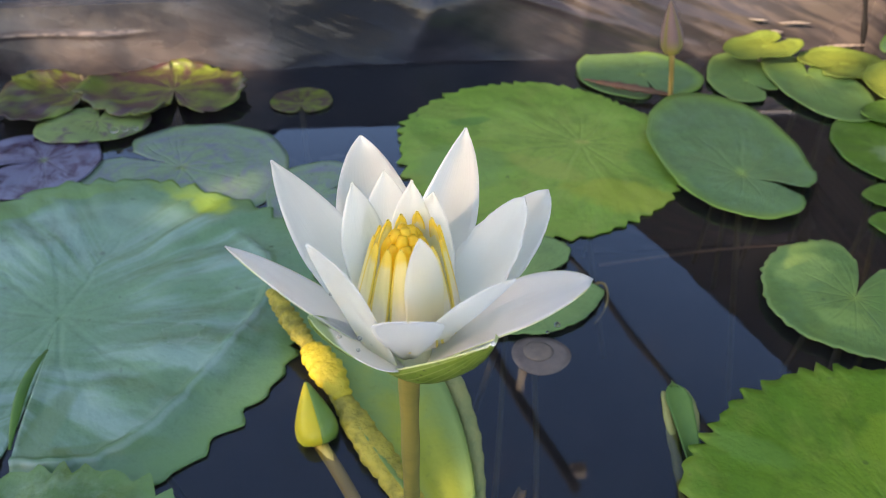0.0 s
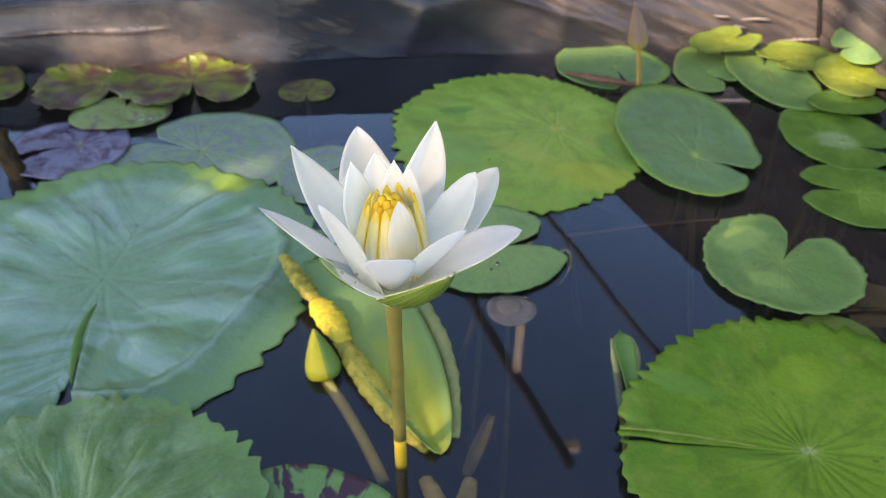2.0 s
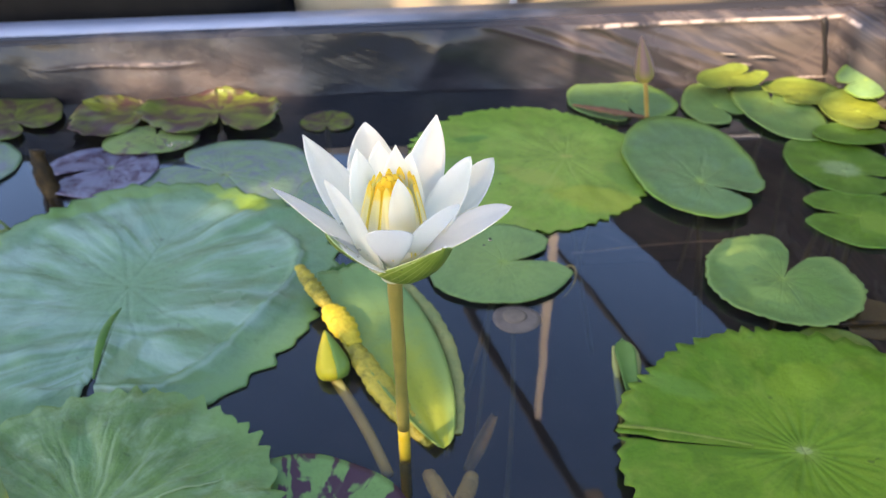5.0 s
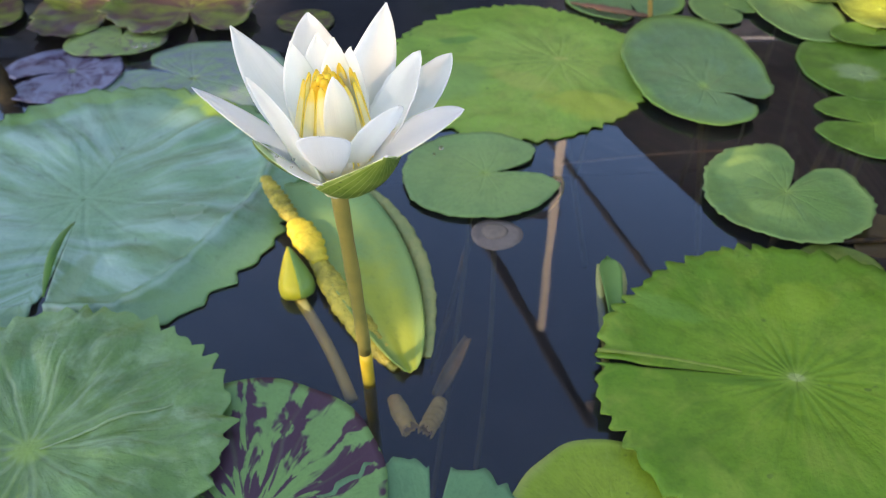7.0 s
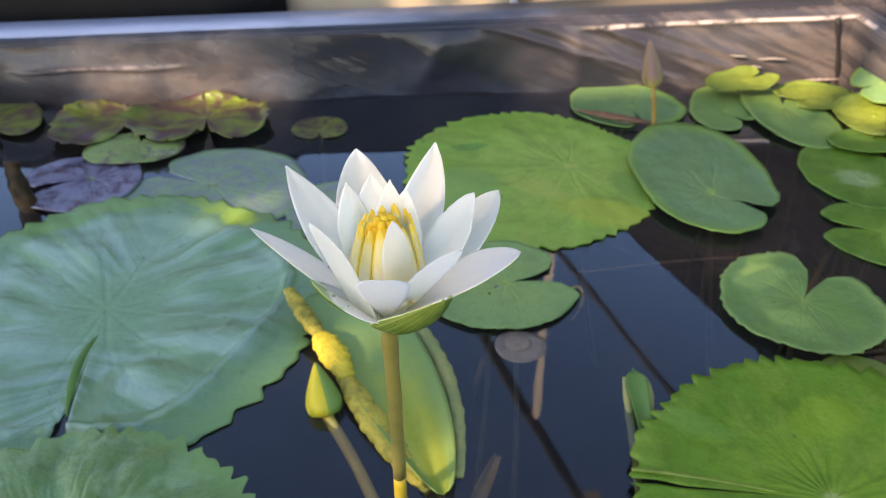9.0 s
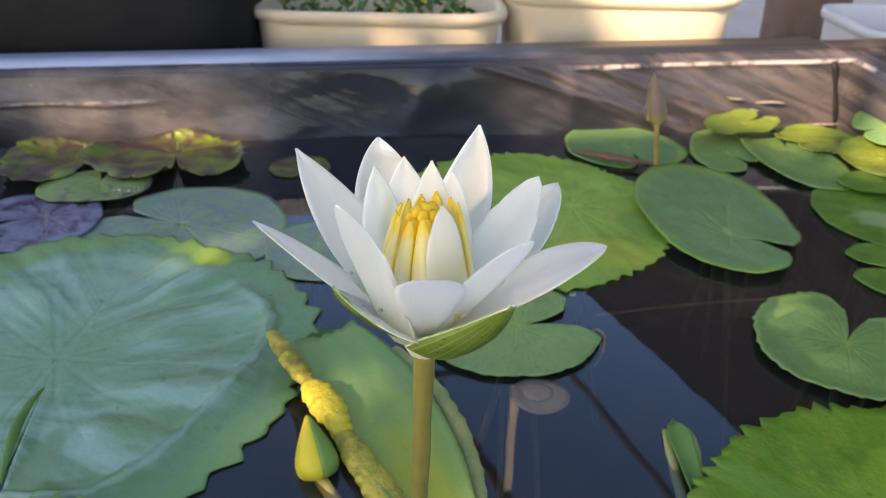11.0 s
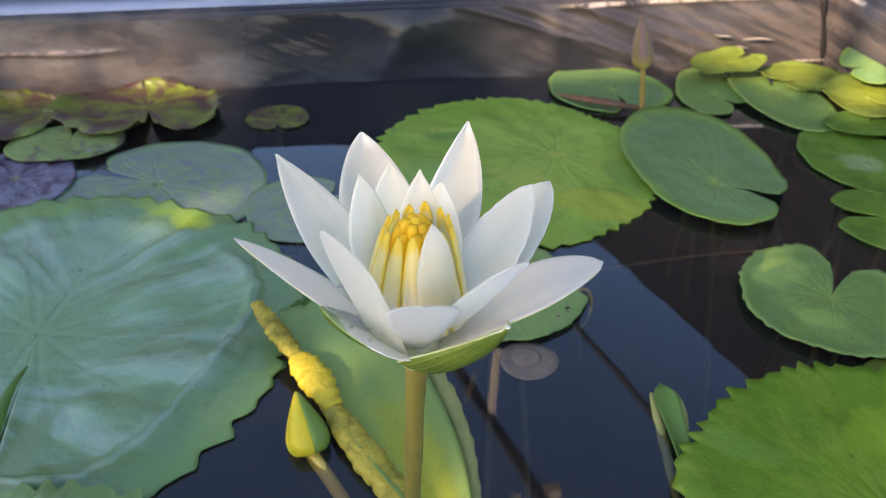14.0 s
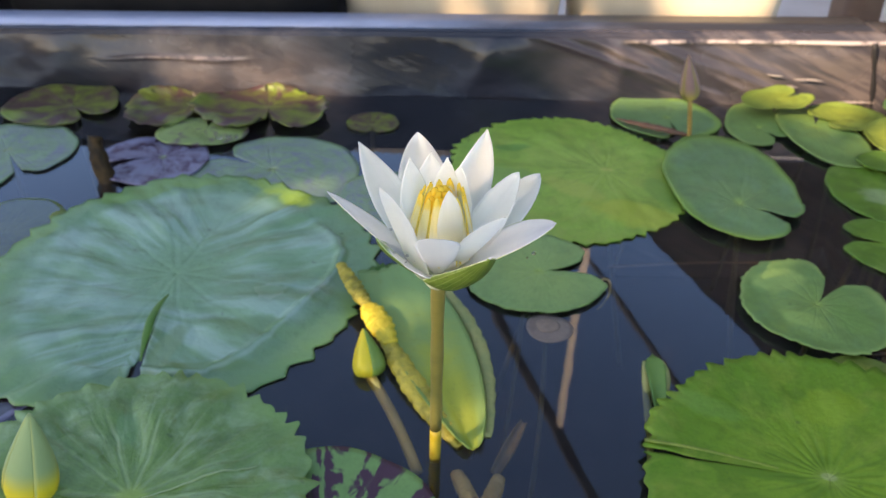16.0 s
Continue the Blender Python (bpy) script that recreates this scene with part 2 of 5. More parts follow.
def petal_material(name, body, foot, tip, back=None, share=0.64, tip_from=0.9, foot_to=0.38, rim_at=0.49, glow=0.0):
    """UV: x across the petal, y along it."""
    m, n, l, p = nodes_of(name)
    uv = coords(n, "UV")
    sp = n.new("ShaderNodeSeparateXYZ")
    l.new(uv, sp.inputs[0])
    u, v = sp.outputs[0], sp.outputs[1]
    ob = coords(n)
    grain = n.new("ShaderNodeCombineXYZ")
    l.new(mth(n, l, "MULTIPLY", u, 16.0), grain.inputs[0])
    l.new(mth(n, l, "MULTIPLY", v, 1.3), grain.inputs[1])
    ribs = noise_of(n, l, grain.outputs[0], 2.0, 3)
    patch = noise_of(n, l, ob, 90.0, 3)
    c = blend(n, l, ramp(n, l, v, foot_to * 0.45 if foot_to > 0.4 else 0.0, foot_to), foot, body)
    c = blend(n, l, mth(n, l, "MULTIPLY", ramp(n, l, patch, 0.4, 0.8), 0.10), c, tuple(0.8 * q for q in body))
    dense = mth(n, l, "MULTIPLY", ramp(n, l, mth(n, l, "ADD", v, mth(n, l, "MULTIPLY", mth(n, l, "SUBTRACT", patch, 0.5), 0.25)), tip_from, tip_from + 0.12), 0.8)
    c = blend(n, l, dense, c, tip)
    if back:
        rim = mth(n, l, "ABSOLUTE", mth(n, l, "SUBTRACT", u, 0.5))
        rim = mth(n, l, "MULTIPLY", ramp(n, l, mth(n, l, "ADD", rim, mth(n, l, "MULTIPLY", patch, 0.08)), rim_at, rim_at + 0.05), 0.8)
        c = blend(n, l, rim, c, back)
        dense = mth(n, l, "MAXIMUM", dense, rim)
    l.new(c, p.inputs["Base Color"])
    p.inputs["Roughness"].default_value = 0.5
    p.inputs["Specular IOR Level"].default_value = 0.3
    l.new(mth(n, l, "MULTIPLY", mth(n, l, "SUBTRACT", 1.0, dense), glow), p.inputs["Subsurface Weight"])
    p.inputs["Subsurface Radius"].default_value = (1.0, 1.0, 0.95)
    p.inputs["Subsurface Scale"].default_value = 0.005
    h = mth(n, l, "ADD", mth(n, l, "MULTIPLY", ribs, 0.8), mth(n, l, "MULTIPLY", patch, 0.3))
    nrm = bump(n, l, p, h, 0.22, 0.0006)
    see_through(m, n, l, p, c, share, nrm)
    return m


GLAUCOUS = pad_material("pad_blue_green", (0.20, 0.40, 0.19), (0.18, 0.36, 0.16), (0.36, 0.54, 0.40), 12, 0.25, edge=(0.19, 0.38, 0.11), spec=0.85, streaks=2.3, bloom_sheen=(0.45, 0.68, 0.58), clouds=0.12, grooves=0.0, feather=(-0.270, 0.390), line=0.04, vein_to=0.8, bumps=0.55, bloom_sheen_to=0.80, ring=(0.78, 0.36, -5.72), hub_tint=0.0, places=((-0.181, 0.355, 0.030, 0.017, 8, (0.18, 0.36, 0.15)), (-0.200, 0.404, 0.044, 0.012, 4, (0.19, 0.37, 0.18)), (-0.205, 0.304, 0.048, 0.008, 8, (0.17, 0.33, 0.12)), (-0.185, 0.462, 0.036, 0.010, 22, (0.22, 0.42, 0.22)), (-0.245, 0.322, 0.012, 0.040, -6, (0.22, 0.38, 0.17)), (-0.372, 0.556, 0.046, 0.016, 35, (0.19, 0.38, 0.08)), (-0.228, 0.600, 0.055, 0.022, -32, (0.32, 0.50, 0.04)), (-0.200, 0.573, 0.030, 0.017, -50, (0.36, 0.53, 0.025)), (-0.440, 0.470, 0.022, 0.040, -20, (0.22, 0.40, 0.08)), (-0.325, 0.590, 0.045, 0.013, 10, (0.21, 0.40, 0.08))))
GLAUCOUS_TINY = pad_material("pad_grey_green", (0.15, 0.34, 0.11), (0.14, 0.32, 0.14), (0.22, 0.42, 0.17), 11, 0.40)
# the yellow patches put the sun on the pad's right side into the colour
FRESH_PALE = pad_material("pad_light_green", (0.40, 0.60, 0.09), (0.30, 0.54, 0.065), (0.44, 0.56, 0.16), 13, 0.40, share=0.3, bloom_sheen=(0.42, 0.54, 0.10), clouds=0.5, line=0.12, vein_to=0.6, places=((0.142, 0.690, 0.009, 0.005, 0, (0.58, 0.64, 0.14)), (0.030, 0.733, 0.024, 0.010, 10, (0.14, 0.33, 0.05)), (0.165, 0.590, 0.060, 0.030, -20, (0.47, 0.57, 0.06)), (0.200, 0.645, 0.020, 0.035, 20, (0.22, 0.41, 0.07)), (0.100, 0.640, 0.045, 0.020, -30, (0.46, 0.58, 0.10)), (0.020, 0.640, 0.050, 0.045, 0, (0.26, 0.46, 0.10))))
GLAUCOUS_DIM = pad_material("pad_dull_blue_green", (0.19, 0.355, 0.075), (0.135, 0.29, 0.066), (0.40, 0.55, 0.28), 12, 0.25, edge=(0.20, 0.38, 0.09), spec=0.75, bloom_sheen=(0.38, 0.56, 0.29), clouds=0.40, bumps=0.75, line=0.22, vein_to=0.9, places=((-0.233, 0.226, 0.009, 0.018, 20, (0.16, 0.34, 0.11)), (-0.166, 0.150, 0.011, 0.018, 0, (0.22, 0.42, 0.12)), (-0.207, 0.171, 0.013, 0.009, 0, (0.28, 0.46, 0.07))))
# the narrow dark strip below the slit's fold is painted shade
FRESH = pad_material("pad_fresh_green", (0.27, 0.46, 0.03), (0.15, 0.34, 0.018), (0.10, 0.27, 0.02), 23, 0.40, spec=0.42, share=0.3, bloom_sheen=(0.36, 0.50, 0.06), clouds=0.45, bumps=0.55, line=0.30, vein_to=0.42, places=((0.254, 0.241, 0.007, 0.004, 0, (0.52, 0.62, 0.22)), (0.185, 0.300, 0.030, 0.012, -20, (0.20, 0.40, 0.05)), (0.205, 0.240, 0.045, 0.006, -8, (0.14, 0.30, 0.02)), (0.275, 0.310, 0.030, 0.020, 30, (0.30, 0.48, 0.03))))
OVAL = pad_material("pad_oval_green", (0.22, 0.38, 0.13), (0.16, 0.31, 0.11), (0.25, 0.39, 0.12), 12, 0.36, clouds=0.3, line=0.06, vein_to=0.7, bloom_sheen=(0.20, 0.36, 0.18), edge=(0.24, 0.42, 0.06))
# paler spots on the heart-shaped pad stand in for its sun patch
DEEP = pad_material("pad_deep_green", (0.25, 0.41, 0.10), (0.17, 0.32, 0.08), (0.24, 0.38, 0.09), 12, 0.36, clouds=0.35, line=0.08, vein_to=0.7, bloom_sheen=(0.19, 0.36, 0.12), edge=(0.30, 0.46, 0.12), places=((0.283, 0.478, 0.030, 0.018, 25, (0.36, 0.54, 0.14)), (0.332, 0.428, 0.018, 0.030, 10, (0.19, 0.36, 0.08)), (0.290, 0.420, 0.022, 0.012, -20, (0.32, 0.50, 0.12))))
YELLOWING = pad_material("pad_yellowing", (0.30, 0.37, 0.045), (0.20, 0.29, 0.045), (0.42, 0.45, 0.10), 11, 0.45, share=0.32, clouds=0.5)
SAGE = pad_material("pad_sage_green", (0.30, 0.47, 0.13), (0.23, 0.40, 0.12), (0.33, 0.49, 0.18), 11, 0.36, clouds=0.3, line=0.08, vein_to=0.6)
RIB_PALE = plain("rib_pale_green", (0.28, 0.42, 0.17), (0.34, 0.46, 0.22), 0.4, 60.0, share=0.2)
LIP_DARK = plain("pad_lip_dark_green", (0.06, 0.17, 0.02), (0.10, 0.24, 0.03), 0.4, 60.0, share=0.2)
LIME = pad_material("pad_lime", (0.38, 0.54, 0.04), (0.30, 0.46, 0.035), (0.44, 0.55, 0.12), 11, 0.42, share=0.32, edge=(0.52, 0.58, 0.16), vein_to=0.6, line=0.08, clouds=0.4)
GRASSY = pad_material("pad_grass_green", (0.20, 0.37, 0.035), (0.115, 0.26, 0.025), (0.30, 0.44, 0.08), 11, 0.36, share=0.25, clouds=0.5, line=0.08, vein_to=0.6, bloom_sheen=(0.22, 0.38, 0.07), places=((0.447, 0.664, 0.026, 0.022, 0, (0.38, 0.52, 0.22)), (0.480, 0.690, 0.020, 0.014, 30, (0.13, 0.28, 0.03)), (0.440, 0.545, 0.022, 0.030, 20, (0.28, 0.46, 0.06))))
VARIEGATED = pad_material("pad_purple_blotched", (0.22, 0.42, 0.11), (0.20, 0.40, 0.12), (0.22, 0.40, 0.14), 11, 0.40, mottle=(0.080, 0.036, 0.058), amount=0.49, scale=36.0, stretch=0.40)
MAROON = pad_material("pad_maroon_mottled", (0.24, 0.33, 0.02), (0.20, 0.25, 0.035), (0.28, 0.34, 0.05), 11, 0.34, mottle=(0.095, 0.042, 0.046), amount=0.52, scale=15.0, stretch=0.7, soft=0.16, edge=(0.22, 0.34, 0.03), clouds=0.5, spec=0.8)
PALE_MOTTLED = pad_material("pad_pale_mottled", (0.34, 0.46, 0.13), (0.26, 0.38, 0.12), (0.30, 0.42, 0.15), 11, 0.38, mottle=(0.14, 0.08, 0.11), amount=0.40, scale=18.0, soft=0.12)
PURPLE = pad_material("pad_purple", (0.20, 0.18, 0.28), (0.24, 0.24, 0.36), (0.22, 0.26, 0.26), 11, 0.22, mottle=(0.07, 0.030, 0.070), amount=0.46, scale=17.0, spec=1.0, soft=0.14)
SLATE = pad_material("pad_slate_green", (0.26, 0.42, 0.20), (0.24, 0.37, 0.23), (0.26, 0.38, 0.28), 11, 0.24, mottle=(0.22, 0.265, 0.28), amount=0.44, scale=17.0, stretch=2.2, spec=1.0, soft=0.20, edge=(0.24, 0.40, 0.16), line=0.08)

PETAL = petal_material("petal_white", (0.935, 0.972, 0.94), (0.97, 0.955, 0.72), (0.935, 0.965, 0.92), share=0.46, glow=1.0)
PETAL_INNER = petal_material("petal_white_cream_foot", (0.95, 0.972, 0.92), (0.99, 0.965, 0.76), (0.93, 0.96, 0.90), share=0.58, glow=1.0, foot_to=0.5)
# front petal: the grey of its shade is mixed into the white
PETAL_FRONT = petal_material("petal_white_green_tip", (0.84, 0.88, 0.88), (0.88, 0.92, 0.86), (0.48, 0.62, 0.26), tip_from=0.985, share=0.35, glow=1.0)
SEPAL_IN = petal_material("sepal_inside", (0.935, 0.97, 0.94), (0.92, 0.93, 0.80), (0.42, 0.56, 0.12), back=(0.46, 0.58, 0.14), tip_from=0.96, rim_at=0.505, share=0.12, glow=1.0)
SEPAL_TIP = petal_material("sepal_inside_green_tip", (0.92, 0.96, 0.94), (0.95, 0.95, 0.84), (0.20, 0.38, 0.04), tip_from=0.42, share=0.12, glow=1.0)


def sepal_back():
    m, n, l, p = nodes_of("sepal_outside")
    sp = n.new("ShaderNodeSeparateXYZ")
    l.new(coords(n, "UV"), sp.inputs[0])
    ob = coords(n)
    bend = mth(n, l, "MULTIPLY", mth(n, l, "SUBTRACT", noise_of(n, l, ob, 60.0, 2), 0.5), 0.5)
    a = mth(n, l, "ADD", mth(n, l, "MULTIPLY", sp.outputs[0], 11.0), bend)
    tri = mth(n, l, "ABSOLUTE", mth(n, l, "SUBTRACT", mth(n, l, "FRACT", a), 0.5))
    line = mth(n, l, "SUBTRACT", 1.0, ramp(n, l, tri, 0.02, 0.10))
    c = blend(n, l, ramp(n, l, noise_of(n, l, ob, 110.0, 3), 0.35, 0.65), (0.12, 0.21, 0.025), (0.19, 0.29, 0.045))
    c = blend(n, l, ramp(n, l, noise_of(n, l, ob, 700.0, 2), 0.62, 0.70), c, (0.05, 0.06, 0.02))
    c = blend(n, l, mth(n, l, "MULTIPLY", line, 0.55), c, (0.42, 0.50, 0.20))
    l.new(c, p.inputs["Base Color"])
    p.inputs["Roughness"].default_value = 0.45
    see_through(m, n, l, p, c, 0.35)
    return m


SEPAL_OUT = sepal_back()
STAMEN_PALE = petal_material("stamen_pale", (1.0, 0.96, 0.58), (1.0, 0.98, 0.88), (1.0, 0.84, 0.12), back=(1.0, 0.82, 0.12), tip_from=0.78, share=0.6, rim_at=0.41, foot_to=0.62)
CUP_PALE = plain("receptacle_pale", (0.86, 0.88, 0.74), (0.80, 0.84, 0.62), 0.5, 90.0, share=0.3)
ANTHER = plain("anther_orange", (1.0, 0.66, 0.02), (1.0, 0.78, 0.06), 0.45, 300.0, share=0.4)
DROP, dn, dl, dp = nodes_of("water_drop")
dp.inputs["Transmission Weight"].default_value, dp.inputs["Roughness"].default_value, dp.inputs["IOR"].default_value = 1.0, 0.02, 1.33
STALK = plain("stalk_olive", (0.22, 0.20, 0.05), (0.30, 0.25, 0.06), 0.42, 90.0, share=0.12)
STALK_FOOT = plain("stalk_yellow", (0.52, 0.38, 0.02), (0.60, 0.46, 0.04), 0.4, 90.0, share=0.15)
YELLOW_ROLL = plain("leaf_rolled_yellow", (0.28, 0.25, 0.03), (0.66, 0.54, 0.07), 0.5, 130.0, bumps=0.9, dist=0.004, share=0.25)
YELLOW_PALE = plain("leaf_rolled_pale", (0.30, 0.36, 0.12), (0.46, 0.46, 0.15), 0.5, 130.0, bumps=0.7, dist=0.003, share=0.25)
YELLOW_BRIGHT = plain("leaf_bright_yellow", (0.70, 0.55, 0.03), (0.80, 0.66, 0.06), 0.5, 130.0, bumps=0.8, dist=0.004, share=0.25)
BUD_GREEN = plain("bud_green", (0.17, 0.30, 0.05), (0.30, 0.40, 0.06), 0.42, 80.0, share=0.15)
BUD_YELLOW = plain("bud_yellow", (0.78, 0.64, 0.03), (0.62, 0.58, 0.04), 0.42, 90.0, share=0.2)
BUD_REDDISH = petal_material("bud_red_yellow_foot", (0.30, 0.19, 0.18), (0.48, 0.40, 0.06), (0.12, 0.07, 0.08), share=0.15, back=(0.30, 0.26, 0.09), foot_to=0.40, rim_at=0.36)
BUD_GRADED = petal_material("bud_green_yellow_foot", (0.33, 0.45, 0.19), (0.82, 0.66, 0.03), (0.26, 0.37, 0.14), share=0.15, foot_to=0.48, back=(0.45, 0.50, 0.16), rim_at=0.46)
SUNKEN = plain("stalk_sunken", (0.055, 0.055, 0.03), (0.09, 0.085, 0.045), 0.6, 60.0)
BUD_STALK = plain("stalk_amber", (0.42, 0.27, 0.08), (0.50, 0.34, 0.10), 0.45, 70.0, share=0.15)
STEM_DULL = plain("stem_dull_pink", (0.15, 0.10, 0.075), (0.11, 0.07, 0.05), 0.5, 80.0)
TAN_STALK = plain("stalk_tan", (0.80, 0.58, 0.14), (0.66, 0.46, 0.11), 0.5, 80.0)
BROWN_LEAF = plain("dead_leaf", (0.30, 0.23, 0.09), (0.20, 0.14, 0.05), 0.6, 90.0, bumps=0.6, dist=0.002, share=0.2)
SCROLL = plain("dead_leaf_tan", (0.95, 0.70, 0.24), (0.66, 0.46, 0.13), 0.6, 160.0, bumps=0.9, dist=0.002, share=0.15)
YOUNG = plain("young_leaf_olive", (0.08, 0.20, 0.035), (0.14, 0.27, 0.05), 0.42, 55.0, share=0.15)
RUST = plain("rust_leaf_back", (0.20, 0.085, 0.04), (0.10, 0.06, 0.03), 0.55, 70.0)
DISC_MID = plain("disc_middle", (0.26, 0.20, 0.145), (0.16, 0.125, 0.095), 0.5, 150.0, share=0.2)
DISC_TAN = plain("disc_tan", (0.24, 0.19, 0.15), (0.14, 0.11, 0.09), 0.5, 120.0, share=0.2)
STUB_DARK = plain("stub_brown", (0.003, 0.003, 0.002), (0.075, 0.042, 0.010), 0.5, 70.0, bumps=0.8, dist=0.003, spec=0.2)
SOIL = plain("pond_floor_liner", (0.012, 0.013, 0.014), (0.03, 0.028, 0.024), 0.7, 12.0)
CREAM = plain("planter_cream", (0.60, 0.50, 0.33), (0.65, 0.56, 0.39), 0.45, 18.0, bumps=0.1)
WHITE_PL = plain("planter_white", (0.50, 0.50, 0.50), (0.56, 0.56, 0.56), 0.45, 18.0, bumps=0.1)
BLACK_PL = plain("black_plastic", (0.008, 0.008, 0.009), (0.014, 0.014, 0.014), 0.6, 25.0, spec=0.2)
WET_GLINT = plain("wet_liner_glint", (0.18, 0.155, 0.14), (0.28, 0.25, 0.22), 0.16, 90.0, bumps=0.5, dist=0.002, spec=1.0)
BROWN_POT = plain("brown_pot", (0.12, 0.075, 0.05), (0.17, 0.11, 0.07), 0.6, 25.0)
POT_LEAF = plain("potted_leaf", (0.05, 0.13, 0.02), (0.10, 0.20, 0.03), 0.45, 60.0, share=0.25)
POT_FLOWER = plain("potted_flower_yellow", (0.75, 0.50, 0.03), (0.8, 0.6, 0.06), 0.5, 60.0, share=0.25)
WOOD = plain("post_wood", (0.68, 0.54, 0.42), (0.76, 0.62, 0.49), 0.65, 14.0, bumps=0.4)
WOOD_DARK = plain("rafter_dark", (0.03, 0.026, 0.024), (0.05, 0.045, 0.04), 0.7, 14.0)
ROOF = plain("roof_sheet_dark", (0.08, 0.076, 0.073), (0.11, 0.103, 0.096), 0.8, 6.0)
FENCE = plain("building_dark", (0.075, 0.07, 0.067), (0.10, 0.094, 0.088), 0.85, 4.0)
GROUND = plain("ground_paving", (0.40, 0.385, 0.37), (0.52, 0.505, 0.49), 0.8, 7.0)
BARK = plain("bark", (0.12, 0.08, 0.05), (0.2, 0.14, 0.09), 0.8, 12.0, bumps=0.8, dist=0.01)
CROWN = plain("tree_leaf", (0.04, 0.09, 0.02), (0.07, 0.13, 0.03), 0.5, 8.0)


def liner_material():
    m, n, l, p = nodes_of("pond_liner_black")
    ob = coords(n)
    mp = n.new("ShaderNodeMapping")
    mp.inputs["Scale"].default_value = (1.0, 1.0, 2.2)
    l.new(ob, mp.inputs[0])
    wr = noise_of(n, l, mp.outputs[0], 10.0, 2, 0.45, 0.2)
    fine = noise_of(n, l, ob, 120.0, 3)
    dust = ramp(n, l, noise_of(n, l, mp.outputs[0], 3.5, 4, 0.6), 0.44, 0.74)
    c = blend(n, l, dust, (0.017, 0.018, 0.024), (0.046, 0.044, 0.050))
    # sun on the dusty folds towards the corner, put in as paler colour
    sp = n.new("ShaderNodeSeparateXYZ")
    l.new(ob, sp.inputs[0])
    silt_sun = ramp(n, l, mth(n, l, "ADD", sp.outputs[0], mth(n, l, "MULTIPLY", mth(n, l, "SUBTRACT", noise_of(n, l, mp.outputs[0], 9.0, 4, 0.6), 0.5), 0.4)), 0.06, 0.40)
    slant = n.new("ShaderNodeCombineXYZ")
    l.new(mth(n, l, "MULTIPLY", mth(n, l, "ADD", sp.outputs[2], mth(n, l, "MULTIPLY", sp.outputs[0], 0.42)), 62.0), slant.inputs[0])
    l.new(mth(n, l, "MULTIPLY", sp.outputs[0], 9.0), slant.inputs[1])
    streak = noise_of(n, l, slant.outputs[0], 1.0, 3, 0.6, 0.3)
    silt_sun = mth(n, l, "MULTIPLY", silt_sun, mth(n, l, "ADD", 0.12, mth(n, l, "MULTIPLY", ramp(n, l, streak, 0.42, 0.66), 0.75)))
    c = blend(n, l, silt_sun, c, (0.105, 0.090, 0.084))
    # a sun patch on the far stretch, painted in as paler colour
    sunned = mth(n, l, "ABSOLUTE", mth(n, l, "ADD", sp.outputs[0], 0.37))
    sunned = mth(n, l, "SUBTRACT", 1.0, ramp(n, l, mth(n, l, "ADD", sunned, mth(n, l, "MULTIPLY", mth(n, l, "SUBTRACT", noise_of(n, l, mp.outputs[0], 11.0, 4, 0.6), 0.5), 0.25)), 0.06, 0.20))
    c = blend(n, l, mth(n, l, "MULTIPLY", sunned, mth(n, l, "ADD", 0.25, mth(n, l, "MULTIPLY", ramp(n, l, noise_of(n, l, ob, 26.0, 4, 0.6), 0.35, 0.65), 0.6))), c, (0.085, 0.074, 0.071))
    # sun glint along the pinched fold under the rim, drawn as a pale line
    high = mth(n, l, "SUBTRACT", sp.outputs[2], mth(n, l, "ADD", 0.0805, mth(n, l, "MULTIPLY", sp.outputs[0], 0.015)))
    glint = mth(n, l, "SUBTRACT", 1.0, ramp(n, l, mth(n, l, "ABSOLUTE", high), 0.001, 0.0036))
    glint = mth(n, l, "MULTIPLY", glint, mth(n, l, "MULTIPLY", ramp(n, l, sp.outputs[0], 0.15, 0.24), mth(n, l, "MULTIPLY", ramp(n, l, sp.outputs[1], 0.895, 0.905), ramp(n, l, noise_of(n, l, ob, 55.0, 3), 0.30, 0.55))))
    c = blend(n, l, mth(n, l, "MULTIPLY", glint, 0.9), c, (0.42, 0.37, 0.34))
    # another painted glint along the fold halfway up on the far stretch
    from_mid = mth(n, l, "ADD", sp.outputs[0], 0.42)
    high = mth(n, l, "SUBTRACT", sp.outputs[2], mth(n, l, "ADD", 0.0475, mth(n, l, "MULTIPLY", mth(n, l, "MULTIPLY", from_mid, from_mid), 0.05)))
    glint = mth(n, l, "SUBTRACT", 1.0, ramp(n, l, mth(n, l, "ABSOLUTE", high), 0.0006, 0.0026))
    glint = mth(n, l, "MULTIPLY", glint, mth(n, l, "MULTIPLY", mth(n, l, "SUBTRACT", 1.0, ramp(n, l, mth(n, l, "ABSOLUTE", from_mid), 0.05, 0.11)), ramp(n, l, noise_of(n, l, ob, 70.0, 3), 0.40, 0.58)))
    c = blend(n, l, mth(n, l, "MULTIPLY", glint, 0.30), c, (0.36, 0.31, 0.28))
    l.new(c, p.inputs["Base Color"])
    l.new(mth(n, l, "ADD", 0.17, mth(n, l, "MULTIPLY", dust, 0.20)), p.inputs["Roughness"])
    p.inputs["Specular IOR Level"].default_value = 0.5
    crinkle = noise_of(n, l, mp.outputs[0], 46.0, 3, 0.6, 0.4)
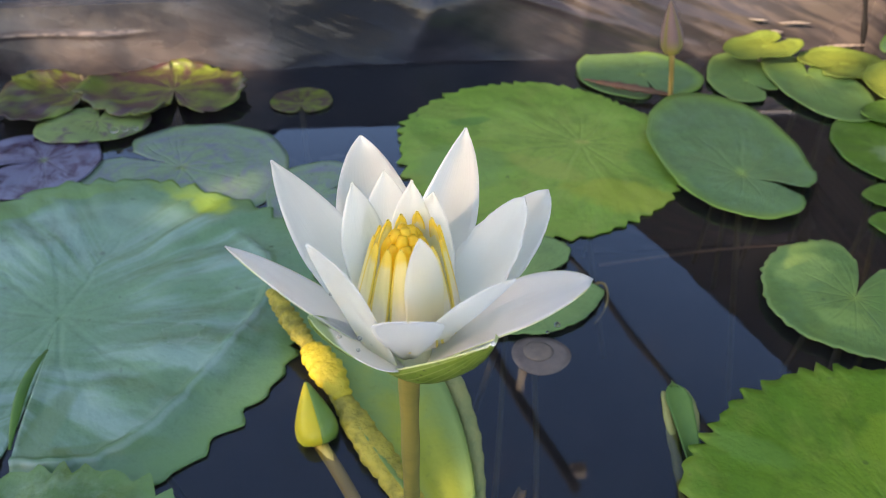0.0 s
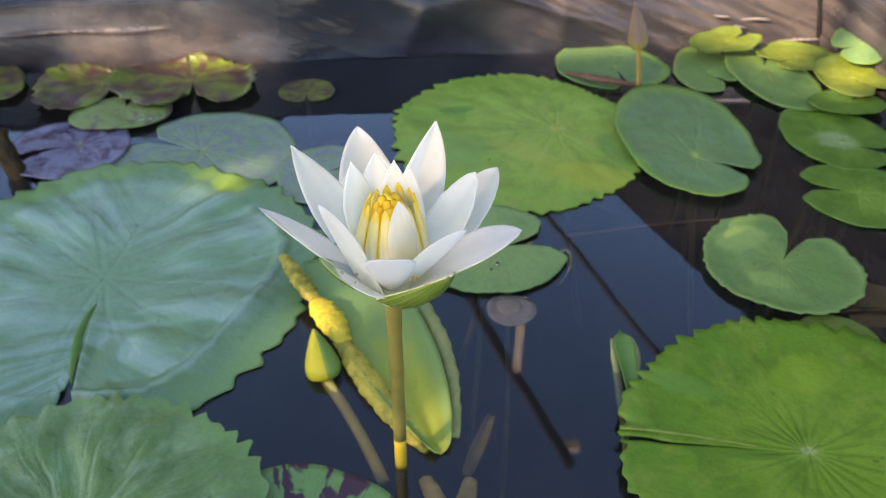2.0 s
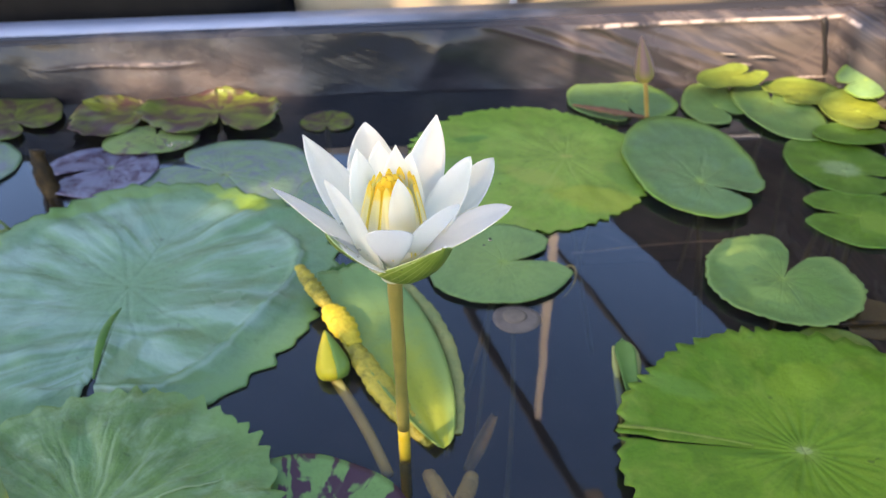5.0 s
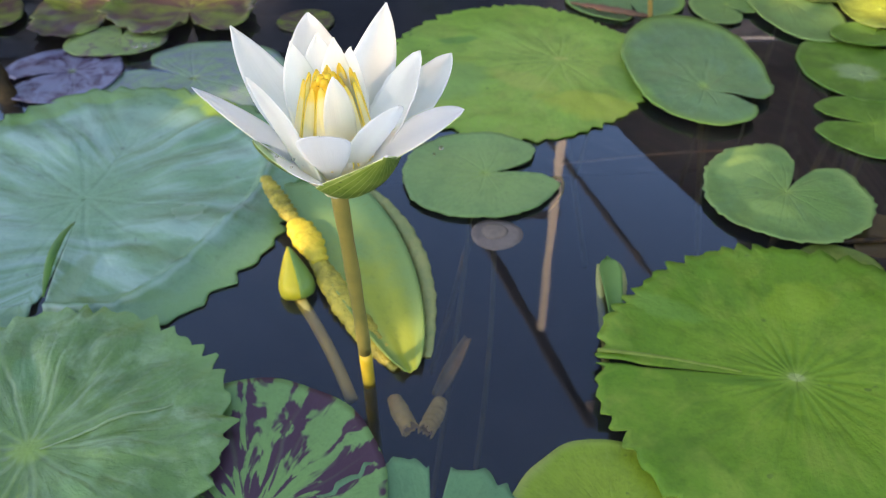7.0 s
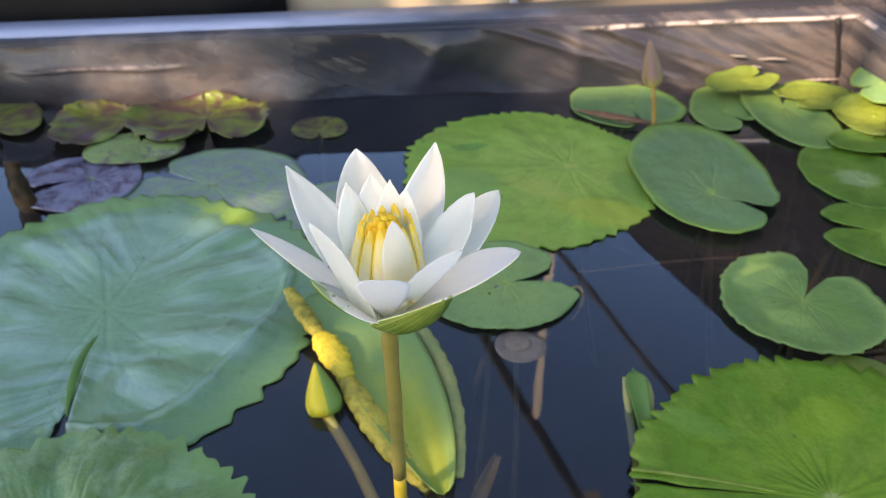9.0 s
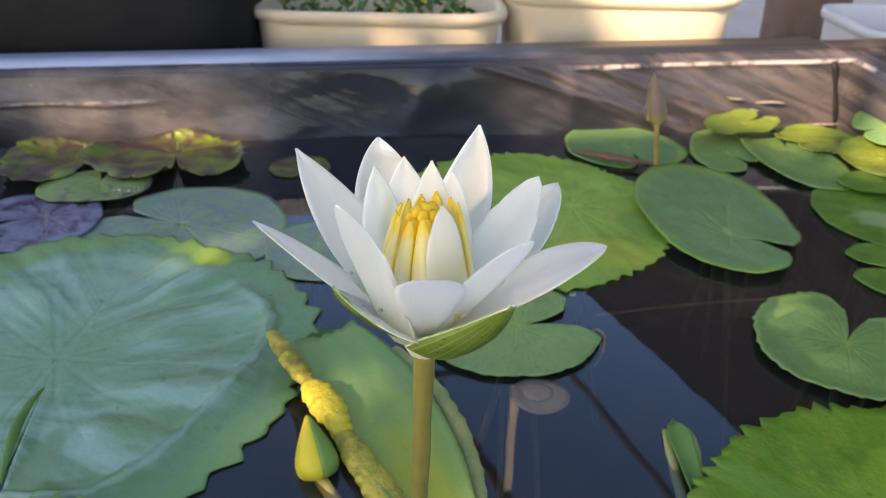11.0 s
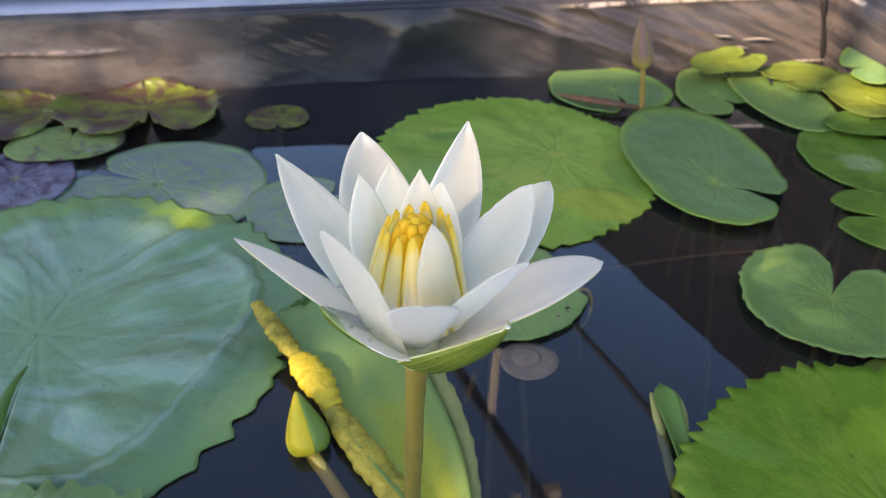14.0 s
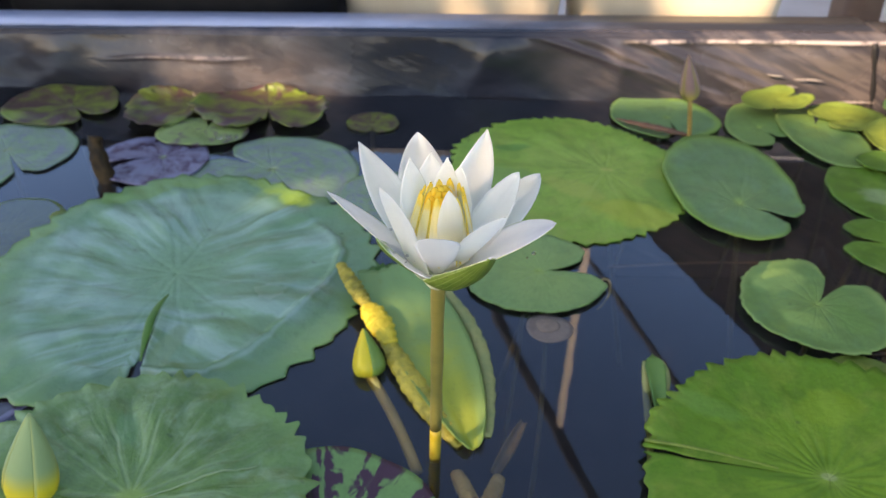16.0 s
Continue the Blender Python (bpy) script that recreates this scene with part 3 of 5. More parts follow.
    bump(n, l, p, mth(n, l, "ADD", wr, mth(n, l, "ADD", mth(n, l, "ADD", mth(n, l, "MULTIPLY", crinkle, 0.06), mth(n, l, "MULTIPLY", streak, 0.22)), mth(n, l, "MULTIPLY", fine, 0.05))), 0.36, 0.010)
    return m


def water_material():
    m, n, l, p = nodes_of("pond_water")
    n.remove(p)
    ob = coords(n)
    rip = noise_of(n, l, ob, 14.0, 2)
    b = n.new("ShaderNodeBump")
    b.inputs["Strength"].default_value, b.inputs["Distance"].default_value = 0.03, 0.004
    l.new(rip, b.inputs["Height"])
    clear = n.new("ShaderNodeBsdfTransparent")
    clear.inputs[0].default_value = (0.95, 0.91, 0.79, 1)
    gloss = n.new("ShaderNodeBsdfGlossy")
    gloss.inputs["Roughness"].default_value = 0.015
    gloss.inputs[0].default_value = (0.72, 0.85, 1.0, 1)
    l.new(b.outputs[0], gloss.inputs["Normal"])
    lw = n.new("ShaderNodeLayerWeight")
    lw.inputs["Blend"].default_value = 0.5
    l.new(b.outputs[0], lw.inputs["Normal"])
    fres = mth(n, l, "ADD", 0.050, mth(n, l, "MULTIPLY", mth(n, l, "POWER", lw.outputs["Facing"], 3.2), 0.92))
    x = n.new("ShaderNodeMixShader")
    l.new(fres, x.inputs[0])
    silt_sun = n.new("ShaderNodeBsdfDiffuse")
    l.new(blend(n, l, noise_of(n, l, ob, 5.0, 3), (0.022, 0.022, 0.026), (0.029, 0.028, 0.031)), silt_sun.inputs[0])
    murk = n.new("ShaderNodeMixShader")
    murk.inputs[0].default_value = 0.36
    l.new(clear.outputs[0], murk.inputs[1])
    l.new(silt_sun.outputs[0], murk.inputs[2])
    l.new(murk.outputs[0], x.inputs[1])
    l.new(gloss.outputs[0], x.inputs[2])
    l.new(x.outputs[0], n["Material Output"].inputs[0])
    return m


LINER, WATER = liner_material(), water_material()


# ---- mesh helpers ----
def mesh_part(name, verts, faces, mat, parent=None, label="", uvs=None, smooth=True, thick=0.0, backmat=None, rim=True):
    me = bpy.data.meshes.new(name)
    me.from_pydata([tuple(v) for v in verts], [], faces)
    if uvs is not None:
        lay = me.uv_layers.new(name="UVMap")
        for lp in me.loops:
            lay.data[lp.index].uv = uvs[lp.vertex_index]
    me.materials.append(mat)
    if smooth:
        me.polygons.foreach_set("use_smooth", [True] * len(me.polygons))
    ob = new(name, me)
    if parent is not None:
        ob.parent = parent
    if label:
        ob["label"] = label
    if thick:
        if backmat:
            me.materials.append(backmat)
        s = ob.modifiers.new("thickness", "SOLIDIFY")
        s.thickness, s.offset, s.use_rim = thick, -1.0, rim
        if backmat:
            s.material_offset = 1
    return ob


def part(name, bm, mat, parent=None, label="", smooth=False):
    me = bpy.data.meshes.new(name)
    bm.to_mesh(me)
    bm.free()
    me.materials.append(mat)
    if smooth:
        me.polygons.foreach_set("use_smooth", [True] * len(me.polygons))
    ob = new(name, me)
    if parent is not None:
        ob.parent = parent
    if label:
        ob["label"] = label
    return ob


def empty(name, at, label, category, group="", kind=""):
    e = new(name)
    e.empty_display_size = 0.02
    e.location = at
    bpy.context.view_layer.update()
    return tagged(e, label, category, group, kind)


def box(bm, lo, hi, bevel=0.0):
    r = bmesh.ops.create_cube(bm, size=1.0)["verts"]
    for v in r:
        v.co = Vector([lo[i] + (v.co[i] + 0.5) * (hi[i] - lo[i]) for i in range(3)])
    if bevel:
        bmesh.ops.bevel(bm, geom=list({e for v in r for e in v.link_edges}), offset=bevel, segments=2, affect="EDGES")


def beam_between(bm, a, b, w, h):
    a, b = Vector(a), Vector(b)
    d = (b - a).normalized()
    s = d.cross(Vector((0, 0, 1)))
    s = s.normalized() if s.length > 0.01 else Vector((1, 0, 0))
    u = s.cross(d)
    vs = [bm.verts.new(p + s * i * w / 2 + u * j * h / 2) for p in (a, b) for i, j in ((-1, -1), (1, -1), (1, 1), (-1, 1))]
    for q in ((0, 3, 2, 1), (4, 5, 6, 7), (0, 1, 5, 4), (1, 2, 6, 5), (2, 3, 7, 6), (3, 0, 4, 7)):
        bm.faces.new([vs[i] for i in q])


def bez(p, t):
    """Point on a Bezier curve through the control points p."""
    p = [Vector(q) for q in p]
    while len(p) > 1:
        p = [a.lerp(b, t) for a, b in zip(p, p[1:])]
    return p[0]


def tube(points, radii, sides=14, cap=True, lump=0.0, seed=0, flat=1.0, spiral=0.0):
    """Verts and faces of a tapered tube along points."""
    rng = random.Random(seed)
    pts = [Vector(p) for p in points]
    vs, fs = [], []
    ref = Vector((0, 0, 1)) if abs((pts[-1] - pts[0]).normalized().z) < 0.8 else Vector((1, 0, 0))
    for i, (p, r) in enumerate(zip(pts, radii)):
        d = (pts[min(i + 1, len(pts) - 1)] - pts[max(i - 1, 0)]).normalized()
        s = d.cross(ref).normalized()
        u = s.cross(d)
        for k in range(sides):
            a = 2 * math.pi * k / sides
            rr = r * (1 + lump * (rng.random() - 0.5)) * (1 + spiral * math.sin(2 * a + 1.15 * i))
            vs.append(p + s * math.cos(a) * rr + u * math.sin(a) * rr * flat)
        if i:
            for k in range(sides):
                a, b = (i - 1) * sides + k, (i - 1) * sides + (k + 1) % sides
                fs.append((a, b, b + sides, a + sides))
    if cap:
        fs.append(tuple(range(sides))[::-1])
        fs.append(tuple((len(pts) - 1) * sides + k for k in range(sides)))
    return vs, fs


def along(ctrl, n):
    return [bez(ctrl, i / (n - 1)) for i in range(n)]


# ---- pond: liner walls, rim, floor, water ----
BACK_A, BACK_B = Vector((-1.10, 0.773, 0)), Vector((0.533, 0.932, 0))
BACK = (BACK_B - BACK_A).normalized()
INTO = Vector((-BACK.y, BACK.x, 0))            # from the pond out over the back rim
RIGHT_B = BACK_B - INTO * 1.55
LEFT_B = BACK_A - INTO * 1.55
POND_FLOOR = -0.30


def rim_height(x):
    return 0.082 + 0.015 * (x + 0.6)


def liner_sheet(name, a, b, out, label, folds, seed, fan=False):
    """A wrinkled sheet of liner: up from the pond floor, over the rim and down behind it."""
    rng = random.Random(seed)
    length = (b - a).length
    along_n = 420 if fan else 220
    prof = [(0.0, POND_FLOOR), (0.0, -0.1), (0.0, -0.02)] + [(0.0, z) for z in np.linspace(0.0, 1.0, 44 if fan else 14)]
    crease = [(rng.uniform(0, length), rng.uniform(0.3, 1.0), rng.uniform(0.012, 0.05), rng.uniform(-0.6, 0.6)) for _ in range(folds)]
    if fan:
        crease += [(length - 0.105 - 0.026 * k + rng.uniform(-0.012, 0.012), rng.uniform(0.2, 0.7), rng.uniform(0.012, 0.030), rng.uniform(-3.6, -2.0)) for k in range(9)]
    vs, fs = [], []
    rows = len(prof) + 9
    for i in range(along_n + 1):
        s = length * i / along_n
        p = a + (b - a) * (i / along_n)
        top = rim_height(p.x)
        col = []
        for k, (o, z) in enumerate(prof):
            zz = z if k < 3 else z * (top - 0.006)
            h = max(0.0, min(1.0, zz / top))
            w = 0.006 * (noise.noise(Vector((s * 5, zz * 14, seed))) + 0.35 * noise.noise(Vector((s * 14, zz * 22, seed + 3))))
            for c0, amp, wid, slant in crease:
                w += 0.007 * amp * math.exp(-((s - c0 - slant * zz) / wid) ** 2) * (0.3 + h)
            w *= (1.0 if k > 2 else 0.4) * (1 - 0.9 * h ** 4)
            if fan:
                # pinched folds: along the top towards the corner, and halfway up on the other side
                lip_at = top - 0.011
                w += 0.0024 * math.exp(-((zz - lip_at) / 0.0034) ** 2) / (1 + math.exp(-(p.x - 0.19) / 0.02))
                mid_at = 0.046 + 0.05 * (p.x + 0.42) * (p.x + 0.42) + 0.002 * math.sin(s * 41)
                w += 0.0030 * math.exp(-((zz - mid_at) / 0.0026) ** 2) * math.exp(-((p.x + 0.43) / 0.085) ** 4)
            col.append(p - out * (w - 0.004) + Vector((0, 0, zz)) + out * 0.012 * h)
        for q in np.linspace(0, 1, 7):
            ang = q * math.pi / 2
            if q < 0.99:
                col.append(p + out * (0.0162 + 0.006 * (1 - math.cos(ang))) + Vector((0, 0, top - 0.006 + 0.006 * math.sin(ang))))
        flat = 0.085 - 0.010 * (p.x > 0.2)
        col.append(p + out * (flat * 0.5) + Vector((0, 0, top + 0.0006 * noise.noise(Vector((s * 8, 3, seed))))))
        col.append(p + out * flat + Vector((0, 0, top + 0.0006 * noise.noise(Vector((s * 6, 7, seed))))))
        col.append(p + out * (flat + 0.004) + Vector((0, 0, -0.12)))
        rows = len(col)
        vs += col
        if i:
            for k in range(rows - 1):
                x = (i - 1) * rows + k
                fs.append((x, x + rows, x + rows + 1, x + 1))
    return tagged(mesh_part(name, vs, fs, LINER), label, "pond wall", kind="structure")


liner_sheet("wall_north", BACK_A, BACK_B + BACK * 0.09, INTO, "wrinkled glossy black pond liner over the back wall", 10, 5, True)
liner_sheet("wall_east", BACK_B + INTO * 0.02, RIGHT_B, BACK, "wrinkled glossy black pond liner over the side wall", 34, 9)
liner_sheet("wall_south", RIGHT_B, LEFT_B, -INTO, "black pond liner over the near wall", 8, 11)
liner_sheet("wall_west", LEFT_B, BACK_A, -BACK, "black pond liner over the far side wall", 8, 13)

# pale coping under the liner's edge, bare along the left part of the back rim


def coping_material():
    m, n, l, p = nodes_of("coping_blue_grey")
    ob = coords(n)
    sp = n.new("ShaderNodeSeparateXYZ")
    l.new(ob, sp.inputs[0])
    # the colour darkens along x towards the corner
    dark_end = ramp(n, l, mth(n, l, "ADD", sp.outputs[0], mth(n, l, "MULTIPLY", noise_of(n, l, ob, 7.0, 4), 0.35)), -0.08, 0.36)
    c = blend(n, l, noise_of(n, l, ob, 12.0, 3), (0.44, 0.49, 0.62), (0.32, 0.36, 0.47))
    l.new(blend(n, l, dark_end, c, (0.022, 0.022, 0.024)), p.inputs["Base Color"])
    p.inputs["Roughness"].default_value = 0.35
    bump(n, l, p, noise_of(n, l, ob, 30.0, 3), 0.2, 0.002)
    return m


COPING = coping_material()
vs, fs = [], []
cn = 60
for i in range(cn + 1):
    p = BACK_A + BACK * (1.625 * i / cn)
    t = rim_height(p.x) + 0.0016
    wob = 0.002 * noise.noise(Vector((i * 0.25, 2, 0)))
    in_edge = 0.026 + wob
    vs += [p + INTO * (in_edge + 0.001) + Vector((0, 0, t - 0.012)), p + INTO * (in_edge + 0.004) + Vector((0, 0, t)), p + INTO * 0.088 + Vector((0, 0, t)), p + INTO * 0.092 + Vector((0, 0, t - 0.02))]
    if i:
        for k in range(3):
            a = (i - 1) * 4 + k
            fs.append((a, a + 4, a + 5, a + 1))
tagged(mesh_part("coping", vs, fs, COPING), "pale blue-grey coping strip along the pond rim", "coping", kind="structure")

# corner fold where the two liner sheets meet
vs, fs = tube([BACK_B + INTO * (0.002 + 0.011 * max(0, z) / 0.1) + BACK * (0.001 - 0.024 * max(0, z) / 0.1) + Vector((0, 0, z)) for z in np.linspace(-0.05, 0.088, 16)], [0.0032 + 0.0008 * math.sin(k) for k in range(16)], 10, lump=0.25, seed=2)
tagged(mesh_part("trim", vs, fs, BLACK_PL), "gathered fold of black liner in the pond corner", "liner fold", kind="structure")

# wet pinched creases near the corner, low on the sheets, sun glints painted pale
for k, (x0, z0, x1, z1, r) in enumerate(((0.472, 0.007, 0.536, 0.008, 0.0026), (0.372, 0.046, 0.395, 0.043, 0.0017), (0.412, 0.040, 0.452, 0.038, 0.0020), (0.402, 0.030, 0.420, 0.028, 0.0016))):
    pts = []
    for i in range(22):
        q = i / 21
        x = x0 + (x1 - x0) * q
        pts.append(BACK_A + BACK * ((x - BACK_A.x) / BACK.x) - INTO * (0.001 + 0.0004 * math.sin(6 * q + k)) + Vector((0, 0, z0 + (z1 - z0) * q + 0.0004 * math.sin(6 * q + 2 * k))))
    vs, fs = tube(pts, [r * (0.25 + 0.75 * math.sin(math.pi * (i + 0.5) / 22)) * (0.8 + 0.2 * math.sin(1.9 * i + k)) for i in range(22)], 10, lump=0.2, seed=k)
    tagged(mesh_part("trim", vs, fs, WET_GLINT), "wet crease in the black liner, its sun glint painted pale", "liner fold", kind="structure")

fl = [BACK_A, BACK_B, RIGHT_B, LEFT_B]
tagged(mesh_part("floor", [(p.x, p.y, POND_FLOOR) for p in fl], [(3, 2, 1, 0)], SOIL, smooth=False), "dark silty pond bottom under the water", "pond floor", kind="structure")
wt = mesh_part("water", [(p.x, p.y, 0.0) for p in fl], [(3, 2, 1, 0)], WATER, smooth=False)
tagged(wt, "still dark blue pond water reflecting the sky", "water", kind="structure")

# ground round the pond, with a hole for it
gq = [BACK_A + INTO * 0.05 - BACK * 0.05, BACK_B + INTO * 0.05 + BACK * 0.05, RIGHT_B - INTO * 0.05 + BACK * 0.05, LEFT_B - INTO * 0.05 - BACK * 0.05]
far = [Vector((-900, 900, 0)), Vector((900, 900, 0)), Vector((900, -900, 0)), Vector((-900, -900, 0))]
gv = [Vector((p.x, p.y, -0.10)) for p in gq] + [Vector((p.x, p.y, -0.10)) for p in far]
tagged(mesh_part("ground", gv, [(i, (i + 1) % 4, 4 + (i + 1) % 4, 4 + i)[::-1] for i in range(4)], GROUND, smooth=False), "grey paving round the raised pond", "ground", kind="structure")


# ---- lily pads ----
def lily_pad(at, size, turn, veins_at, slit, gap, mat, label, teeth=0, tooth=0.0, z=0.001, wave=0.002, seed=0, tilt=(0, 0), curl=0.0, ridges=0.0, group="floating lily pads", thick=0.0012, round_lobe=0.25, slit_open=1.0, arc=None, closed=0.12, feather=None):
    """A floating leaf. at, size, turn: the outline's ellipse; veins_at: where the stalk joins; slit: its direction in degrees; gap: half its opening in degrees at the rim."""
    rng = random.Random(seed)
    ph = [rng.uniform(0, 6.28) for _ in range(6)]
    cx, cy = at
    vx, vy = veins_at
    rx, ry = size
    co, si = math.cos(radians(turn)), math.sin(radians(turn))
    nth = 300 if teeth else 150
    nr = 48 if arc else 16
    s0 = radians(slit)
    vs, uvs, fs = [], [], []

    def reach(a):
        dx, dy = math.cos(a), math.sin(a)
        ex, ey = vx - cx, vy - cy
        lx, ly = (ex * co + ey * si) / rx, (-ex * si + ey * co) / ry
        qx, qy = (dx * co + dy * si) / rx, (-dx * si + dy * co) / ry
        A, B, C = qx * qx + qy * qy, lx * qx + ly * qy, lx * lx + ly * ly - 1
        return (-B + math.sqrt(max(B * B - A * C, 0))) / A

    for i in range(nth + 1):
        u = i / nth
        for k in range(nr + 1):
            r = (k / nr) ** 0.85
            g = radians(gap) * (closed + (1 - closed) * r ** slit_open)
            a = s0 + g + u * (2 * math.pi - 2 * g)
            R = reach(a)
            R *= 1 + 0.022 * math.sin(3 * a + ph[0]) + 0.014 * math.sin(5 * a + ph[1]) + 0.008 * math.sin(11 * a + ph[2])
            away = min(u, 1 - u) * 2 * math.pi
            R *= 1 - round_lobe * math.exp(-(away / 0.16) ** 2)
            if teeth:
                f = (u * teeth + 0.25 * math.sin(7 * a + ph[3])) % 1.0
                spike = (f / 0.72 if f < 0.72 else (1 - f) / 0.28)
                R *= 1 + tooth * (spike - 0.5) * (0.6 + 0.4 * math.sin(13 * a + ph[4])) * r ** 6
            d = r * R
            x, y = vx + d * math.cos(a), vy + d * math.sin(a)
            h = wave * (noise.noise(Vector((x * 14, y * 14, seed * 3.1))) + 0.4 * noise.noise(Vector((x * 40, y * 40, seed)))) * min(1, r * 2)
            if ridges:
                ridges_here = ridges * max(0.0, min(1.0, (r - 0.10) / 0.32))
            if ridges and feather:
                ax = abs(x - feather[0])
                q = (y - feather[1]) / (ax + 0.075)
                ridges_here *= 1 - 0.8 * max(0.0, min(1.0, q - 0.9))
                h += ridges_here * min(1.0, ax / 0.05) * r * (1 - 0.62 * r) * (0.75 * abs(math.sin(6.4 * q + 9 * ax + (0.6 if x > feather[0] else 1.7))) + 0.35 * abs(math.sin(13.5 * q - 14 * ax)))
            elif ridges:
                h += ridges_here * r * (1 - 0.6 * r) * abs(math.sin(12 * math.pi * u + 0.5 * math.sin(9 * r + ph[5])))
                h += 0.25 * ridges_here * r * (1 - 0.7 * r) * abs(math.sin(27 * math.pi * u + 0.9 * math.sin(6 * r + ph[1]) + 0.6 * math.sin(5 * a)))
            h *= 1 - 0.85 * max(0.0, (r - 0.8) / 0.2) ** 2
            h += curl * r ** 5 * (0.5 + 0.5 * math.sin(4 * a + ph[4]))
            h += 0.0012 * r ** 8
            if arc:
                off = (math.degrees(a) - arc[0] + 180) % 360 - 180
                in_arc = max(0.0, 1 - (off / arc[1]) ** 4)
                h = h * (1 - in_arc * max(0.0, min(1.0, (r - arc[2]) / 0.08)) * 0.85) + arc[3] * in_arc * math.exp(-((r - arc[2] - 0.03 * math.sin(4 * a)) / 0.020) ** 2)
            zz = z + max(h, -0.0005) + (x - cx) * tilt[0] + (y - cy) * tilt[1]
            vs.append((x, y, zz))
            uvs.append((u, r))
        if i:
            for k in range(nr):
                q = (i - 1) * (nr + 1) + k
                fs.append((q, q + 1, q + nr + 2, q + nr + 1))
    ob = mesh_part("lily_pad", vs, fs, mat, uvs=uvs, thick=thick, rim=gap > 0.1)
    lean = (rng.uniform(-0.06, 0.06), rng.uniform(-0.03, 0.08))
    sv, sf = tube(along([(vx, vy, z - 0.002), (vx + lean[0] * 0.3, vy + lean[1] * 0.3, -0.10), (vx + lean[0], vy + lean[1], POND_FLOOR + 0.01)], 10), [0.0032] * 10, 8)
    mesh_part("leaf_stalk", sv, sf, SUNKEN, ob, "submerged olive stalk")
    return tagged(ob, label, "lily pad", group)


pad_l = lily_pad((-0.270, 0.428), (0.174, 0.185), 0, (-0.275, 0.424), -82.5, 5, GLAUCOUS, "large blue-green lily pad with scalloped rim and curled slit", 46, 0.075, 0.0018, 0.006, 1, ridges=0.0125, round_lobe=0.10, slit_open=5, closed=0.02, arc=(-30, 80, 0.78, 0.0052), feather=(-0.270, 0.390))
pad_f = lily_pad((-0.213, 0.157), (0.122, 0.130), 0, (-0.208, 0.173), 138, 0.02, GLAUCOUS_DIM, "blue-green toothed lily pad overlapping its neighbour", 44, 0.11, 0.009, 0.008, 2, ridges=0.010, round_lobe=0.0)
lily_pad((-0.075, 0.145), (0.079, 0.089), 0, (-0.070, 0.130), -100, 4, VARIEGATED, "green lily pad with deep purple blotches", z=0.003, seed=3)
lily_pad((0.025, 0.093), (0.075, 0.087), 0, (0.027, 0.100), 86, 5, GLAUCOUS_TINY, "small toothed green lily pad split by a slit", 34, 0.10, 0.002, seed=4, round_lobe=0.1)
lily_pad((0.125, 0.135), (0.056, 0.059), 0, (0.128, 0.140), -60, 5, LIME, "yellow-green lily pad tucked under a larger one", z=0.001, seed=5, round_lobe=0.1)
pad_r = lily_pad((0.266, 0.232), (0.136, 0.136), 0, (0.254, 0.240), 175, 1.0, FRESH, "large bright green toothed lily pad with a folded slit", 54, 0.09, 0.008, 0.005, 6, ridges=0.0022, round_lobe=0.04)
lily_pad((0.055, 0.468), (0.069, 0.064), 0, (0.060, 0.468), 14, 15, SAGE, "mid-green round lily pad with an open notch", 26, 0.03, z=0.003, seed=7, wave=0.002)
lily_pad((0.095, 0.675), (0.140, 0.150), 0, (0.140, 0.688), -126, 0.02, FRESH_PALE, "wide bright green lily pad with toothed rim", 56, 0.075, 0.001, 0.005, 8, ridges=0.002, round_lobe=0.03)
lily_pad((0.278, 0.664), (0.073, 0.121), 0, (0.278, 0.615), -32, 10, OVAL, "smooth dark green oval lily pad, notched", 11, 0.03, z=0.008, seed=9, wave=0.004, round_lobe=0.10)
lily_pad((0.308, 0.445), (0.067, 0.069), 0, (0.308, 0.443), 55, 11, DEEP, "heart-shaped green lily pad on the water", 30, 0.045, z=0.006, seed=10, round_lobe=0.3)
lily_pad((0.366, 0.398), (0.034, 0.028), 0, (0.366, 0.395), 200, 5, BROWN_LEAF, "small browning leaf half under water", z=-0.002, seed=11)
lily_pad((0.324, 0.360), (0.030, 0.020), -15, (0.326, 0.358), 260, 6, YELLOWING, "small yellow leaf beneath a toothed pad", z=0.001, seed=12)
lily_pad((0.450, 0.672), (0.060, 0.070), 0, (0.452, 0.660), -25, 8, GRASSY, "glossy green lily pad with a pale middle", z=0.002, seed=13, wave=0.003)
lily_pad((0.428, 0.556), (0.064, 0.056), 0, (0.425, 0.560), 168, 10, GRASSY, "bright green two-lobed lily pad", z=0.002, seed=14, wave=0.003)
lily_pad((0.505, 0.470), (0.060, 0.060), 0, (0.505, 0.470), 100, 6, GRASSY, "bright green lily pad near the side wall", z=0.002, seed=15)
pad_bud = lily_pad((0.230, 0.850), (0.073, 0.064), -15, (0.235, 0.845), -80, 6, OVAL, "green lily pad with a rust-brown upturned edge", z=0.004, seed=16, tilt=(0, 0.03))
lily_pad((0.350, 0.842), (0.040, 0.066), -12, (0.352, 0.830), -60, 8, DEEP, "narrow green lily pad standing a little askew", z=0.004, seed=17, tilt=(0.02, 0.02))
lily_pad((0.428, 0.815), (0.050, 0.086), 12, (0.425, 0.840), 70, 9, DEEP, "heart-shaped green lily pad raised at one side", z=0.006, seed=18, tilt=(-0.03, 0.03))
